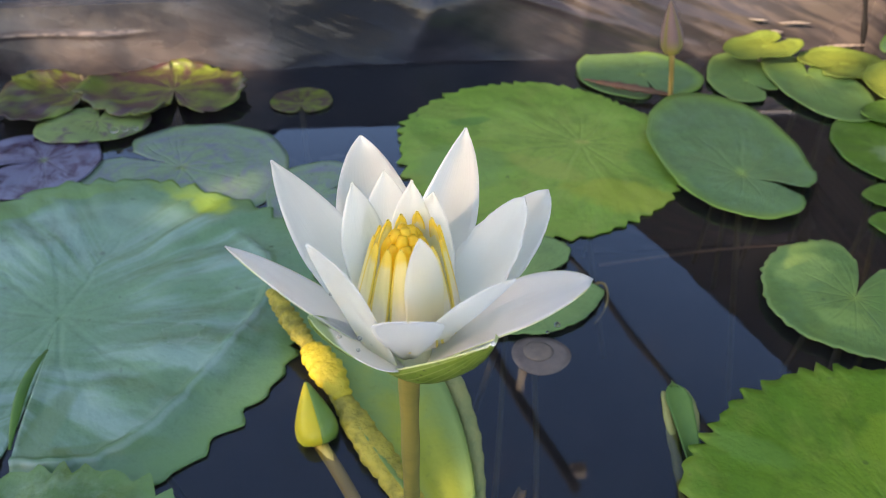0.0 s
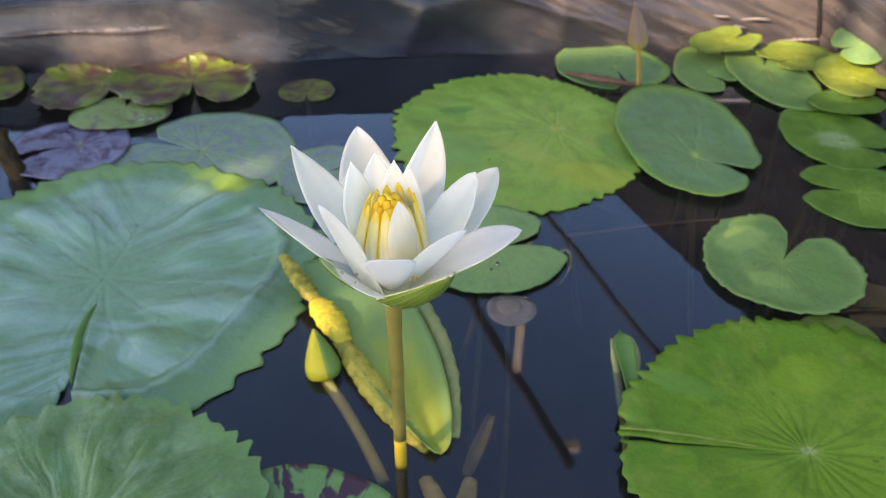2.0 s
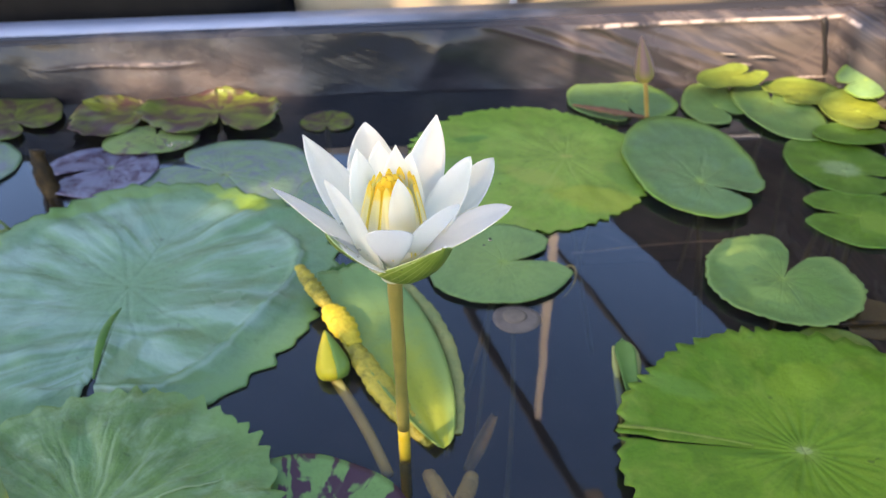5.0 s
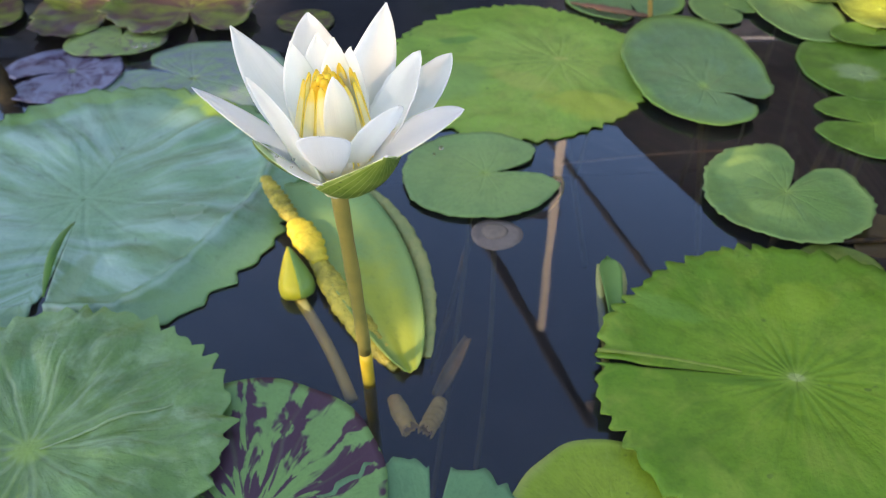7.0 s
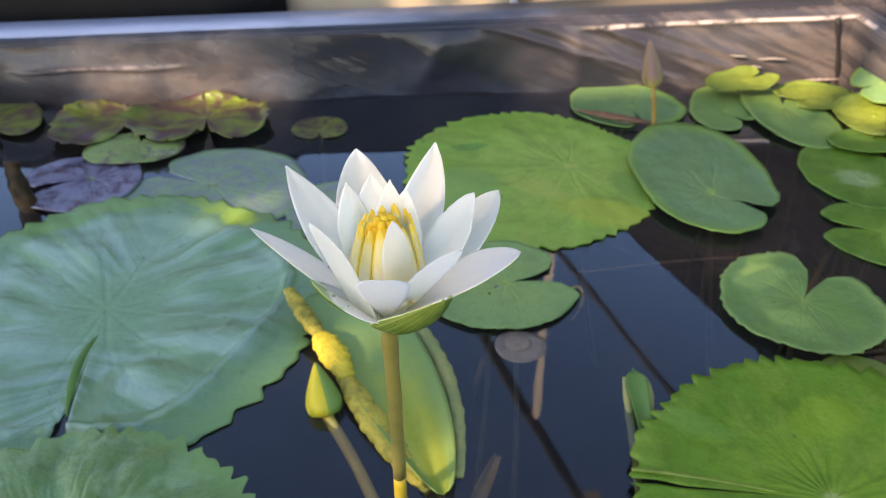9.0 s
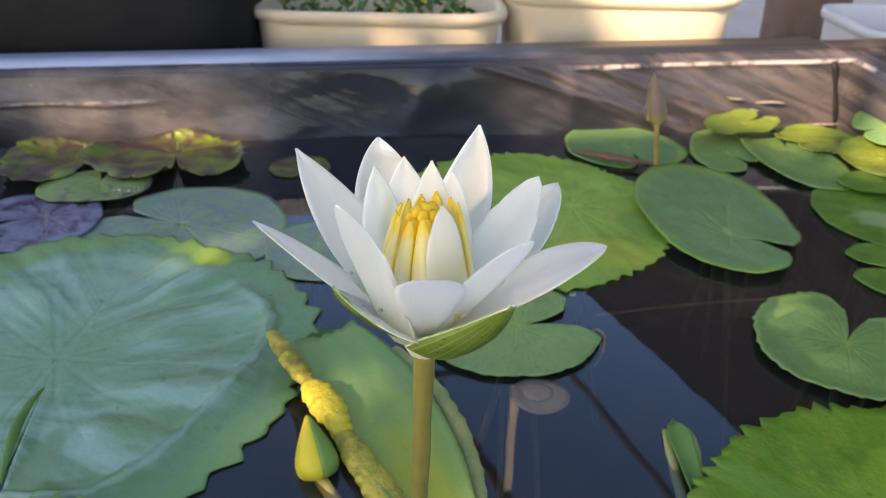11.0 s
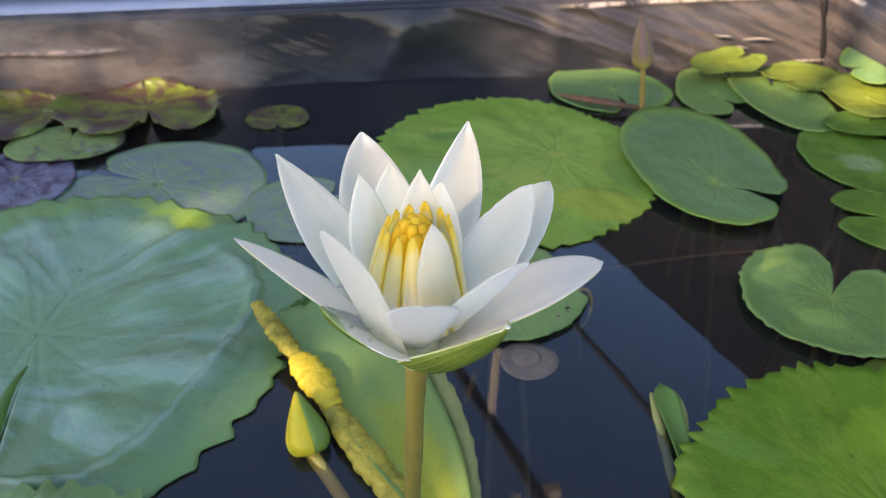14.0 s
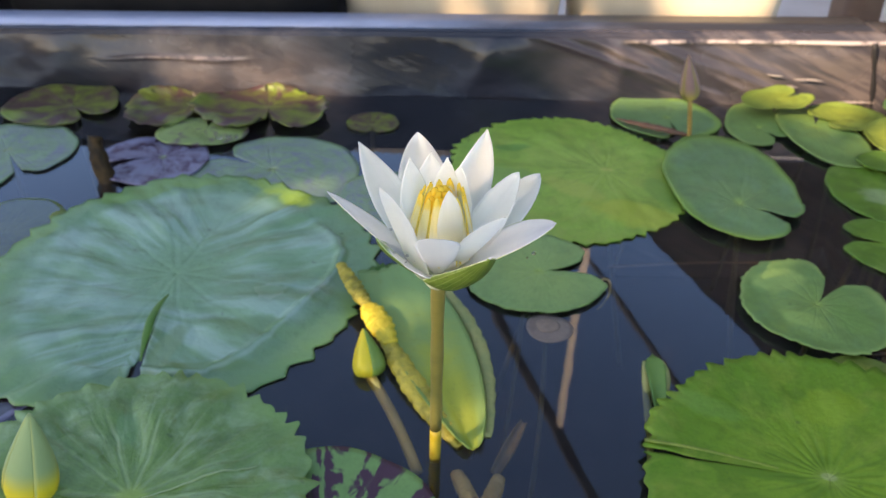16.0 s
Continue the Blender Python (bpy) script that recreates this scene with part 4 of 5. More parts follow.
lily_pad((0.386, 0.884), (0.048, 0.028), 10, (0.386, 0.884), 30, 6, YELLOWING, "sunlit yellow leaf against the liner", z=0.024, wave=0.008, curl=0.003, seed=19, tilt=(0.05, 0.15), group="yellow leaves in the corner")
lily_pad((0.472, 0.862), (0.050, 0.036), -5, (0.470, 0.860), 200, 7, YELLOWING, "sunlit yellow-green leaf in the corner", z=0.012, wave=0.008, curl=0.003, seed=20, tilt=(0.0, 0.12), group="yellow leaves in the corner")
lily_pad((0.520, 0.800), (0.044, 0.054), 0, (0.520, 0.800), -70, 7, YELLOWING, "sunlit yellow leaf beside the side wall", z=0.014, wave=0.008, curl=0.003, seed=21, tilt=(0.1, 0.05), group="yellow leaves in the corner")
lily_pad((0.540, 0.850), (0.026, 0.046), 0, (0.545, 0.850), 180, 7, OVAL, "green leaf raised in the pond corner", z=0.034, seed=22, tilt=(0.3, 0.1))
lily_pad((0.490, 0.742), (0.045, 0.030), 0, (0.490, 0.742), 40, 7, GRASSY, "small green pad beside the side wall", z=0.008, seed=34)
# mottled pads towards the back wall
lily_pad((-0.424, 0.768), (0.046, 0.064), 5, (-0.395, 0.775), 20, 8, MAROON, "maroon-mottled yellow-green lily pad with wavy rim", 17, 0.13, z=0.008, seed=23, wave=0.010, curl=0.008)
lily_pad((-0.298, 0.785), (0.088, 0.066), 0, (-0.290, 0.790), -75, 10, MAROON, "maroon and lime mottled lily pad, rim curling up", 21, 0.12, z=0.009, seed=24, wave=0.010, curl=0.008)
lily_pad((-0.352, 0.712), (0.056, 0.040), 10, (-0.350, 0.722), 100, 10, PALE_MOTTLED, "pale lime-grey leaf between mottled pads", z=0.006, seed=25, wave=0.006)
lily_pad((-0.385, 0.638), (0.064, 0.062), 0, (-0.375, 0.645), -150, 8, PURPLE, "dark purple lily pad with a bluish sheen", z=0.003, seed=26, wave=0.006)
lily_pad((-0.235, 0.632), (0.095, 0.091), 0, (-0.245, 0.640), 160, 6, SLATE, "slate-green lily pad with a silvery sheen", z=0.0002, seed=27, wave=0.0005)
lily_pad((-0.105, 0.592), (0.052, 0.056), 0, (-0.110, 0.590), 40, 6, SLATE, "small slate-green lily pad low in the water", z=0.001, seed=28)
lily_pad((-0.150, 0.778), (0.034, 0.030), 0, (-0.150, 0.770), -80, 14, MAROON, "tiny mottled lily pad floating alone", z=0.002, seed=29, wave=0.003)
lily_pad((-0.560, 0.770), (0.072, 0.070), 0, (-0.545, 0.765), -40, 9, MAROON, "maroon-mottled green lily pad, notched", z=0.006, seed=30, wave=0.007)
lily_pad((-0.562, 0.632), (0.078, 0.084), 0, (-0.562, 0.640), -50, 4, SLATE, "slate-green lily pad with purplish stains", z=0.002, seed=31)
lily_pad((-0.400, 0.265), (0.080, 0.070), 0, (-0.400, 0.265), 150, 4, PURPLE, "purple lily pad half hidden under another", z=-0.001, seed=32)
lily_pad((-0.470, 0.470), (0.055, 0.070), 0, (-0.470, 0.470), 150, 4, YELLOWING, "yellow-green pad under the large one", z=-0.001, seed=33)


def lip(parent, pts, radii, mat, label, seed=0, name="curled_lip", flat=0.5):
    vs, fs = tube(pts, radii, 10, seed=seed, flat=flat)
    return mesh_part(name, vs, fs, mat, parent, label)


lip(pad_l, along([(-0.266, 0.384, 0.008), (-0.266, 0.352, 0.017), (-0.262, 0.328, 0.013), (-0.258, 0.304, 0.003)], 18), [0.0009 + 0.0027 * math.sin(math.pi * min(1, k / 17 * 1.02)) for k in range(18)], LIP_DARK, "dark green upturned lip along the slit", 3)
lip(pad_r, along([(0.131, 0.258, 0.011), (0.163, 0.252, 0.015), (0.188, 0.248, 0.013), (0.220, 0.243, 0.010)], 18), [0.0015 - 0.0008 * k / 17 for k in range(18)], YELLOWING, "pale folded lip along the slit", 4)
ridge = along([(-0.200, 0.172, 0), (-0.171, 0.186, 0), (-0.152, 0.198, 0), (-0.132, 0.206, 0)], 18)
for p in ridge:
    p.z = min(pad_f.data.vertices, key=lambda v: (v.co.x - p.x) ** 2 + (v.co.y - p.y) ** 2).co.z + 0.0006
lip(pad_f, ridge, [0.0003 + 0.0007 * math.sin(math.pi * k / 17) for k in range(18)], RIB_PALE, "pale raised rib", 6, "rib")
lip(pad_bud, along([(0.165, 0.828, 0.006), (0.195, 0.800, 0.012), (0.230, 0.786, 0.012), (0.262, 0.790, 0.004)], 18), [0.0015 + 0.0065 * math.sin(math.pi * k / 17) * (0.8 + 0.2 * math.sin(2.3 * k)) for k in range(18)], RUST, "rust-brown upturned edge", 5, "upturned_edge")


# ---- the white water lily ----
HEART = Vector((-0.0145, 0.201, 0.179))
CORE = HEART + Vector((0.0, 0.002, 0.0065))     # where the petals meet, above the sepals
lily = empty("water_lily", (-0.0163, 0.240, 0.0), "open white water lily with yellow stamens on an olive stalk", "water lily")


def place_under(ob, parent):
    ob.parent = parent
    ob.matrix_parent_inverse = parent.matrix_world.inverted()
    return ob


def petal(tip, width, mat, name="petal", label="", belly=0.45, lift=0.22, cup=0.22, point=1.0, peak=0.55, start=0.006, backmat=None, twist=0.0, base_w=0.42, thick=0.0004, rag=0.0, seed=0, heart=HEART, face=None):
    """A petal from the flower's heart to its tip: a cupped, pointed blade."""
    rng = random.Random(seed)
    tip = Vector(tip)
    flat = Vector((tip.x - heart.x, tip.y - heart.y, 0))
    d = flat.normalized()
    if face:
        d = Vector((face[0], face[1], 0)).normalized()
    side = Vector((-d.y, d.x, 0))
    p0 = heart + d * start
    flat = Vector((tip.x - p0.x, tip.y - p0.y, 0))
    dz = tip.z - heart.z
    p1 = p0 + flat * belly + Vector((0, 0, dz * lift))
    p2 = p0 + flat * (belly + 0.35) + Vector((0, 0, dz * (lift + 0.42)))
    nv, nu = 26, 12
    vs, uvs, fs = [], [], []
    for j in range(nv + 1):
        v = j / nv
        c = bez((p0, p1, p2, tip), v)
        e = 0.01
        tan = (bez((p0, p1, p2, tip), min(1, v + e)) - bez((p0, p1, p2, tip), max(0, v - e))).normalized()
        inward = side.cross(tan)
        if inward.dot(Vector((-d.x, -d.y, 0.6))) < 0:
            inward.negate()
        if v < peak:
            w = base_w + (1 - base_w) * math.sin(math.pi / 2 * v / peak)
        else:
            w = (1 - ((v - peak) / (1 - peak)) ** 1.55) ** (0.95 / point)
        w = max(w, 0.035) * width / 2
        for k in range(nu + 1):
            u = 2 * k / nu - 1
            edge = 1 + (rag * (rng.random() - 0.5) if abs(u) > 0.95 else 0)
            q = c + side * u * w * edge + inward * (cup * w * u * u) + inward * twist * u * w
            q += inward * 0.0002 * math.sin(u * 5 + 5 * v)
            vs.append(q)
            uvs.append((0.5 + u / 2, v))
        if j:
            for k in range(nu):
                a = (j - 1) * (nu + 1) + k
                fs.append((a, a + 1, a + nu + 2, a + nu + 1))
    # faces turn inwards
    a, b, c = (Vector(vs[i]) for i in (fs[len(fs) // 2][0], fs[len(fs) // 2][1], fs[len(fs) // 2][2]))
    if (b - a).cross(c - a).dot(Vector((-d.x, -d.y, 0.6))) < 0:
        fs = [f[::-1] for f in fs]
    ob = mesh_part(name, vs, fs, mat, None, label, uvs, thick=thick, backmat=backmat)
    return place_under(ob, lily)


# four sepals, white inside, green outside
sepals = [
    petal((-0.074, 0.2075, 0.2255), 0.018, SEPAL_IN, "sepal", "white sepal with a green back", 0.38, 0.33, 0.18, 1.1, 0.46, backmat=SEPAL_OUT, seed=1, base_w=0.75, twist=0.28, heart=HEART + Vector((0, 0, 0.005)), face=(-0.95, 0.30)),
    petal((0.0433, 0.1885, 0.2275), 0.022, SEPAL_IN, "sepal", "white sepal with a yellow-green edge", 0.38, 0.40, 0.15, 1.5, 0.58, backmat=SEPAL_OUT, seed=2, base_w=0.75, heart=HEART + Vector((0, 0, 0.005)), face=(0.97, 0.20)),
    petal((0.0123, 0.1735, 0.2147), 0.0352, SEPAL_IN, "sepal", "sepal turning its striped green back", 0.367, 0.121, 0.568, 0.87, 0.31, backmat=SEPAL_OUT, seed=3, thick=0.001, base_w=0.95, start=0.0106, heart=HEART + Vector((0.006, 0.0009, 0.0025)), face=(0.362, -0.932), rag=0.03, twist=0.14),
    petal((-0.0450, 0.1875, 0.2120), 0.0265, SEPAL_TIP, "sepal", "white sepal with a green tip", 0.65, 0.304, 0.20, 1.0, 0.32, backmat=SEPAL_OUT, seed=4, base_w=0.5, start=0.0042, heart=HEART + Vector((0.0005, -0.0068, 0.010)), face=(-0.852, -0.523)),
]
# outer petals
outer = []
for tip, width, facing, shape in (
        ((-0.063, 0.2405, 0.2388), 0.0245, (-0.6, 0.8), dict(belly=0.38, lift=0.30, cup=0.16, peak=0.44)),
        ((-0.0345, 0.2735, 0.2310), 0.032, (-0.10, 1.0), dict(belly=0.42, lift=0.20, cup=0.22, peak=0.50, point=1.25)),
        ((0.006, 0.2585, 0.2425), 0.026, (-0.25, 0.97), dict(belly=0.42, lift=0.24, cup=0.46, point=1.05, peak=0.47)),
        ((0.0365, 0.2455, 0.2240), 0.026, (0.75, 0.66), dict(belly=0.44, lift=0.22, cup=0.25, point=1.4, rag=0.05, base_w=0.85)),
        ((0.024, 0.2170, 0.2390), 0.024, (0.8, 0.6), dict(belly=0.42, lift=0.24, cup=0.20, point=1.5, rag=0.10)),
        ((-0.0426, 0.1867, 0.2419), 0.0180, (-0.621, -0.783), dict(belly=0.378, lift=0.402, cup=0.143, point=1.25, peak=0.54, base_w=0.85, start=0.0134)),
        ((0.0177, 0.1813, 0.2330), 0.0162, (0.361, -0.933), dict(belly=0.474, lift=0.418, cup=0.276, point=1.3, peak=0.55, base_w=1.0, start=0.006))):
    outer.append(petal(tip, width, PETAL, seed=int(1000 * (tip[0] + tip[1])), heart=CORE, face=facing, **{"base_w": 0.7, "start": 0.009, **shape}))
petal((-0.0131, 0.1726, 0.2237), 0.0223, PETAL_FRONT, belly=0.50, lift=0.477, cup=0.10, point=1.3, peak=0.66, seed=12, base_w=0.22, heart=HEART + Vector((-0.0002, -0.0011, 0.010)), start=0.007, face=(0.012, -1.0))
# inner petals
for tip, width, facing, shape in (
        ((-0.0335, 0.2280, 0.2375), 0.018, (-0.6, 0.8), dict(belly=0.50, lift=0.28)),
        ((-0.0230, 0.2345, 0.2385), 0.021, (-0.3, 1.0), dict(belly=0.50, lift=0.28)),
        ((-0.0130, 0.2207, 0.2428), 0.016, (0.1, 1.0), dict(belly=0.50, lift=0.32)),
        ((-0.0058, 0.2184, 0.2396), 0.018, (0.6, 0.8), dict(belly=0.50, lift=0.32, point=1.2)),
        ((-0.0100, 0.1945, 0.2382), 0.0138, (0.46, -0.89), dict(belly=0.10, lift=0.40, point=1.1, peak=0.45, start=0.0150, heart=CORE + Vector((0, 0.0015, 0.012))))):
    petal(tip, width, PETAL_INNER, cup=0.16, seed=int(1000 * (tip[0] + tip[1])), base_w=0.8, face=facing, **{"heart": CORE + Vector((0, 0, 0.003)), "start": 0.0172, **shape})

# drops of water along the petals' edges, each on its petal
for k, (x, y, z, r, owner) in enumerate(((0.033, 0.236, 0.2125, 0.0009, outer[3]), (0.031, 0.239, 0.2100, 0.0007, outer[3]), (0.035, 0.243, 0.2155, 0.0006, outer[3]),
                                         (-0.030, 0.190, 0.2010, 0.0009, outer[5]), (-0.026, 0.191, 0.1975, 0.0008, outer[5]), (-0.041, 0.2085, 0.2045, 0.0008, sepals[0]),
                                         (0.034, 0.187, 0.2100, 0.0011, sepals[1]), (0.031, 0.186, 0.2075, 0.0007, sepals[1]), (-0.036, 0.187, 0.2045, 0.0008, sepals[3]), (-0.030, 0.185, 0.2005, 0.0007, sepals[3]))):
    bm = bmesh.new()
    bmesh.ops.create_icosphere(bm, subdivisions=2, radius=r, matrix=Matrix.Translation((x, y, z)) @ Matrix.Diagonal((1, 1, 0.8, 1)))
    place_under(part("water_drop", bm, DROP, None, "clear water drop", True), owner)

# stalk
stalk_pts = along([(-0.0170, 0.246, -0.16), (-0.0163, 0.240, -0.02), (-0.0160, 0.236, 0.06), (-0.0152, 0.214, 0.120), (-0.0146, 0.202, 0.178)], 30)
low = [p for p in stalk_pts if p.z < 0.042]
high = [p for p in stalk_pts if p.z >= low[-1].z - 1e-6]
vs, fs = tube(high, [0.0039 + 0.0002 * math.sin(k) for k in range(len(high))], 18)
place_under(mesh_part("stalk", vs, fs, STALK, None, "olive-green stalk"), lily)
# below the waterline the stalk's shade is painted as a darker material
places = [p for p in low if p.z < 0.002]
low = [places[-1]] + [p for p in low if p.z >= 0.002]
vs, fs = tube(places, [0.0040] * len(places), 18)
place_under(mesh_part("stalk_base", vs, fs, SUNKEN, None, "stalk under the water, its shade put into a dark colour"), lily)
vs, fs = tube(low, [0.0040] * len(low), 18)
place_under(mesh_part("stalk_foot", vs, fs, STALK_FOOT, None, "yellow foot of the stalk at the waterline"), lily)
# receptacle
vs, fs = tube([HEART + Vector((0, 0, z)) for z in (-0.004, -0.002, 0.002, 0.008, 0.014)], [0.0036, 0.0065, 0.0085, 0.0085, 0.006], 18)
place_under(mesh_part("receptacle", vs, fs, CUP_PALE), lily)

# stamens: long pale outer ones with yellow margins, short orange inner ones
rng = random.Random(21)
MID = CORE + Vector((-0.0005, 0.0050, 0.0))
for k in range(13):
    a = 2 * math.pi * k / 13 + 0.28
    rr = 0.0082 + 0.0012 * rng.random() + (0.0028 if math.cos(a) > 0.3 else 0.0008)
    tip = MID + Vector((math.cos(a) * rr, math.sin(a) * rr, 0.0440 + 0.0026 * rng.random()))
    petal(tip, 0.0072, STAMEN_PALE, "stamen", "", 0.3, 0.33, 0.14, 2.4, 0.06, 0.0190, thick=0.0006, seed=40 + k, heart=MID + Vector((0, 0, 0.010)), base_w=0.95)
for ring, count, rad, hgt in ((0, 8, 0.0060, 0.0424), (1, 5, 0.0034, 0.0446), (2, 1, 0.0002, 0.0450)):
    for k in range(count):
        a = 2 * math.pi * (k + 0.5 * ring) / count + 0.1 * rng.random()
        turned = Vector((math.cos(a), math.sin(a), 0))
        top = MID + turned * rad * 0.72 + Vector((0, 0, hgt + 0.002 * rng.random()))
        pts = along([MID + turned * rad * 1.1 + Vector((0, 0, 0.026)), MID + turned * rad * 1.25 + Vector((0, 0, 0.036)), top], 9)
        vs, fs = tube(pts, [0.0012, 0.0014, 0.0017, 0.0020, 0.0022, 0.0023, 0.0023, 0.0021, 0.0015], 10)
        place_under(mesh_part("anther", vs, fs, ANTHER), lily)

# ---- buds ----
def bud(foot, neck, tip, radius, body, stalk_mat, stalk_r, label, band=None, name="lily_bud", ribs=4):
    foot, neck, tip = Vector(foot), Vector(neck), Vector(tip)
    e = empty(name, (foot.x, foot.y, max(foot.z, -0.1)), label, "flower bud")
    pts = along([foot, foot.lerp(neck, 0.5) + Vector((0.003, 0.004, 0)), neck], 14)
    vs, fs = tube(pts, [stalk_r] * 14, 12)
    place_under(mesh_part("stalk", vs, fs, stalk_mat), e)
    axis = tip - neck
    prof = lambda v: radius * (math.sin(math.pi * min(1, v ** 0.55)) ** 0.8 * (1 - 0.25 * v) + 0.10 * (1 - v))
    ref = axis.normalized()
    s = ref.cross(Vector((0.3, 1, 0.1))).normalized()
    u = s.cross(ref)
    for k in range(ribs):
        vs, uvs, fs = [], [], []
        a0, a1 = 2 * math.pi * (k - 0.04) / ribs + 0.6, 2 * math.pi * (k + 1.04) / ribs + 0.6
        for j in range(17):
            v = j / 16
            c = neck + axis * v
            for i in range(9):
                q = i / 8
                a = a0 + (a1 - a0) * q
                r = prof(v) * (1 + 0.05 * math.sin(math.pi * q)) + 0.0004 * (k % 2)
                vs.append(c + (s * math.cos(a) + u * math.sin(a)) * r)
                uvs.append((q, v))
            if j:
                for i in range(8):
                    x = (j - 1) * 9 + i
                    fs.append((x, x + 1, x + 10, x + 9))
        place_under(mesh_part("sepal", vs, fs, band if (band and k in (2, 3)) else body, None, "", uvs, thick=0.0006), e)
    return e


bud((0.2640, 0.8020, -0.05), (0.2400, 0.7680, 0.0630), (0.2240, 0.7520, 0.1220), 0.0098, BUD_REDDISH, BUD_STALK, 0.0028, "reddish closed lily bud upright on a brown stalk")
bud((-0.028, 0.232, -0.014), (-0.0745, 0.312, -0.002), (-0.084, 0.336, 0.027), 0.0118, BUD_GREEN, TAN_STALK, 0.0042, "small yellow-green bud breaking the water", band=BUD_YELLOW)
bud((-0.276, 0.160, -0.08), (-0.273, 0.168, 0.004), (-0.2625, 0.180, 0.070), 0.0150, BUD_GRADED, STALK, 0.006, "plump green bud with a yellow base by the pads")


# ---- the dying yellow leaf ----
yl = empty("folded_leaf", (-0.05, 0.35, 0.0), "dying yellow-green lily leaf with rolled edges, half sunken", "leaf")
vs, uvs, fs = [], [], []
NU, NV = 16, 40
for j in range(NV + 1):
    v = j / NV
    mid = bez(((-0.086, 0.440, 0.010), (-0.056, 0.396, 0.009), (-0.014, 0.322, 0.002), (0.011, 0.244, 0.001)), v)
    wid = 0.035 * (math.sin(math.pi * min(1, 0.18 + 0.80 * v)) ** 0.6)
    sd = Vector((0.86, 0.5, 0))
    for i in range(NU + 1):
        u = 2 * i / NU - 1
        zig = 0.004 * abs(math.sin(i * 2.2)) if j == 0 else 0
        q = mid + sd * u * wid + Vector((0, zig, 0.006 * u * u + 0.0005 * math.sin(9 * u + 6 * v)))
        vs.append(q)
        uvs.append((0.1 + 0.02 * i, 0.2 + 0.7 * abs(u)))
    if j:
        for i in range(NU):
            a = (j - 1) * (NU + 1) + i
            fs.append((a, a + 1, a + NU + 2, a + NU + 1))


def dying_leaf():
    """Blue-green where the blade is still alive, yellow towards the sunken tip, paler along the ribs."""
    m, n, l, p = nodes_of("leaf_yellow_green")
    ob = coords(n)
    sp = n.new("ShaderNodeSeparateXYZ")
    l.new(ob, sp.inputs[0])
    patch = noise_of(n, l, ob, 38.0, 4, 0.6)
    down = mth(n, l, "ADD", sp.outputs[1], mth(n, l, "MULTIPLY", mth(n, l, "SUBTRACT", patch, 0.5), 0.10))
    c = blend(n, l, ramp(n, l, down, 0.30, 0.41), (0.40, 0.46, 0.045), (0.23, 0.40, 0.13))
    uvs_in = n.new("ShaderNodeSeparateXYZ")
    l.new(coords(n, "UV"), uvs_in.inputs[0])
    c = blend(n, l, mth(n, l, "MULTIPLY", ramp(n, l, mth(n, l, "ADD", uvs_in.outputs[1], mth(n, l, "MULTIPLY", patch, 0.3)), 0.55, 0.95), 0.65), c, (0.16, 0.31, 0.10))
    c = blend(n, l, mth(n, l, "MULTIPLY", ramp(n, l, noise_of(n, l, ob, 150.0, 3), 0.55, 0.75), 0.35), c, (0.22, 0.28, 0.04))
    l.new(c, p.inputs["Base Color"])
    p.inputs["Roughness"].default_value = 0.42
    nrm = bump(n, l, p, noise_of(n, l, ob, 60.0, 3), 0.4, 0.002)
    see_through(m, n, l, p, c, 0.25, nrm)
    return m


LEAF_Y = dying_leaf()
place_under(mesh_part("blade", vs, fs, LEAF_Y, None, "yellow-green blade", uvs, thick=0.001), yl)


def roll(name, ctrl, r0, mat, label, seed, n=46, lump=0.10):
    pts = along(ctrl, n)
    rad = [r0 * (0.35 + 0.75 * math.sin(math.pi * min(1.0, 0.10 + 0.86 * k / (n - 1))) ** 0.7) * (1 + 0.05 * math.sin(k * 0.43 + seed) + 0.10 * noise.noise(Vector((k * 0.55, seed, 0)))) for k in range(n)]
    vs, fs = tube(pts, rad, 18, lump=0.35 * lump, seed=seed, flat=0.62, spiral=lump)
    return place_under(mesh_part(name, vs, fs, mat, None, label), yl)


roll("rolled_edge", [(-0.122, 0.432, 0.020), (-0.100, 0.395, 0.018), (-0.085, 0.375, 0.016)], 0.0062, YELLOW_ROLL, "wrinkled ochre rolled edge", 3, 60, 0.14)
roll("rolled_edge", [(-0.088, 0.378, 0.017), (-0.076, 0.362, 0.016), (-0.062, 0.338, 0.012)], 0.0098, YELLOW_BRIGHT, "bright yellow rolled edge", 5, 36, 0.08)
roll("rolled_edge", [(-0.066, 0.344, 0.010), (-0.046, 0.308, 0.005), (-0.022, 0.275, 0.001), (0.002, 0.248, -0.001)], 0.0090, YELLOW_ROLL, "sunken ochre rolled edge", 8, 70, 0.06)
roll("rolled_edge", [(-0.034, 0.428, 0.010), (0.002, 0.390, 0.005), (0.024, 0.335, 0.001), (0.020, 0.258, 0.000)], 0.0056, YELLOW_PALE, "mottled rolled edge under water", 11, 70, 0.08)
# toothed green fringe at its upper end
vs, fs = [], []
for k in range(15):
    f = k / 14
    c = bez(((-0.102, 0.440, 0.008), (-0.074, 0.466, 0.009), (-0.036, 0.420, 0.006)), f)
    o = Vector((0.45, 0.85, 0.25)).normalized() * (0.007 if k % 2 else 0.002)
    vs += [c - Vector((0.003, 0.006, 0.002)), c + o]
    if k:
        fs.append((2 * k - 2, 2 * k, 2 * k + 1, 2 * k - 1))
place_under(mesh_part("fringe", vs, fs, LIP_DARK, None, "green toothed fringe", [(0.3, 0.5)] * len(vs), thick=0.001), yl)


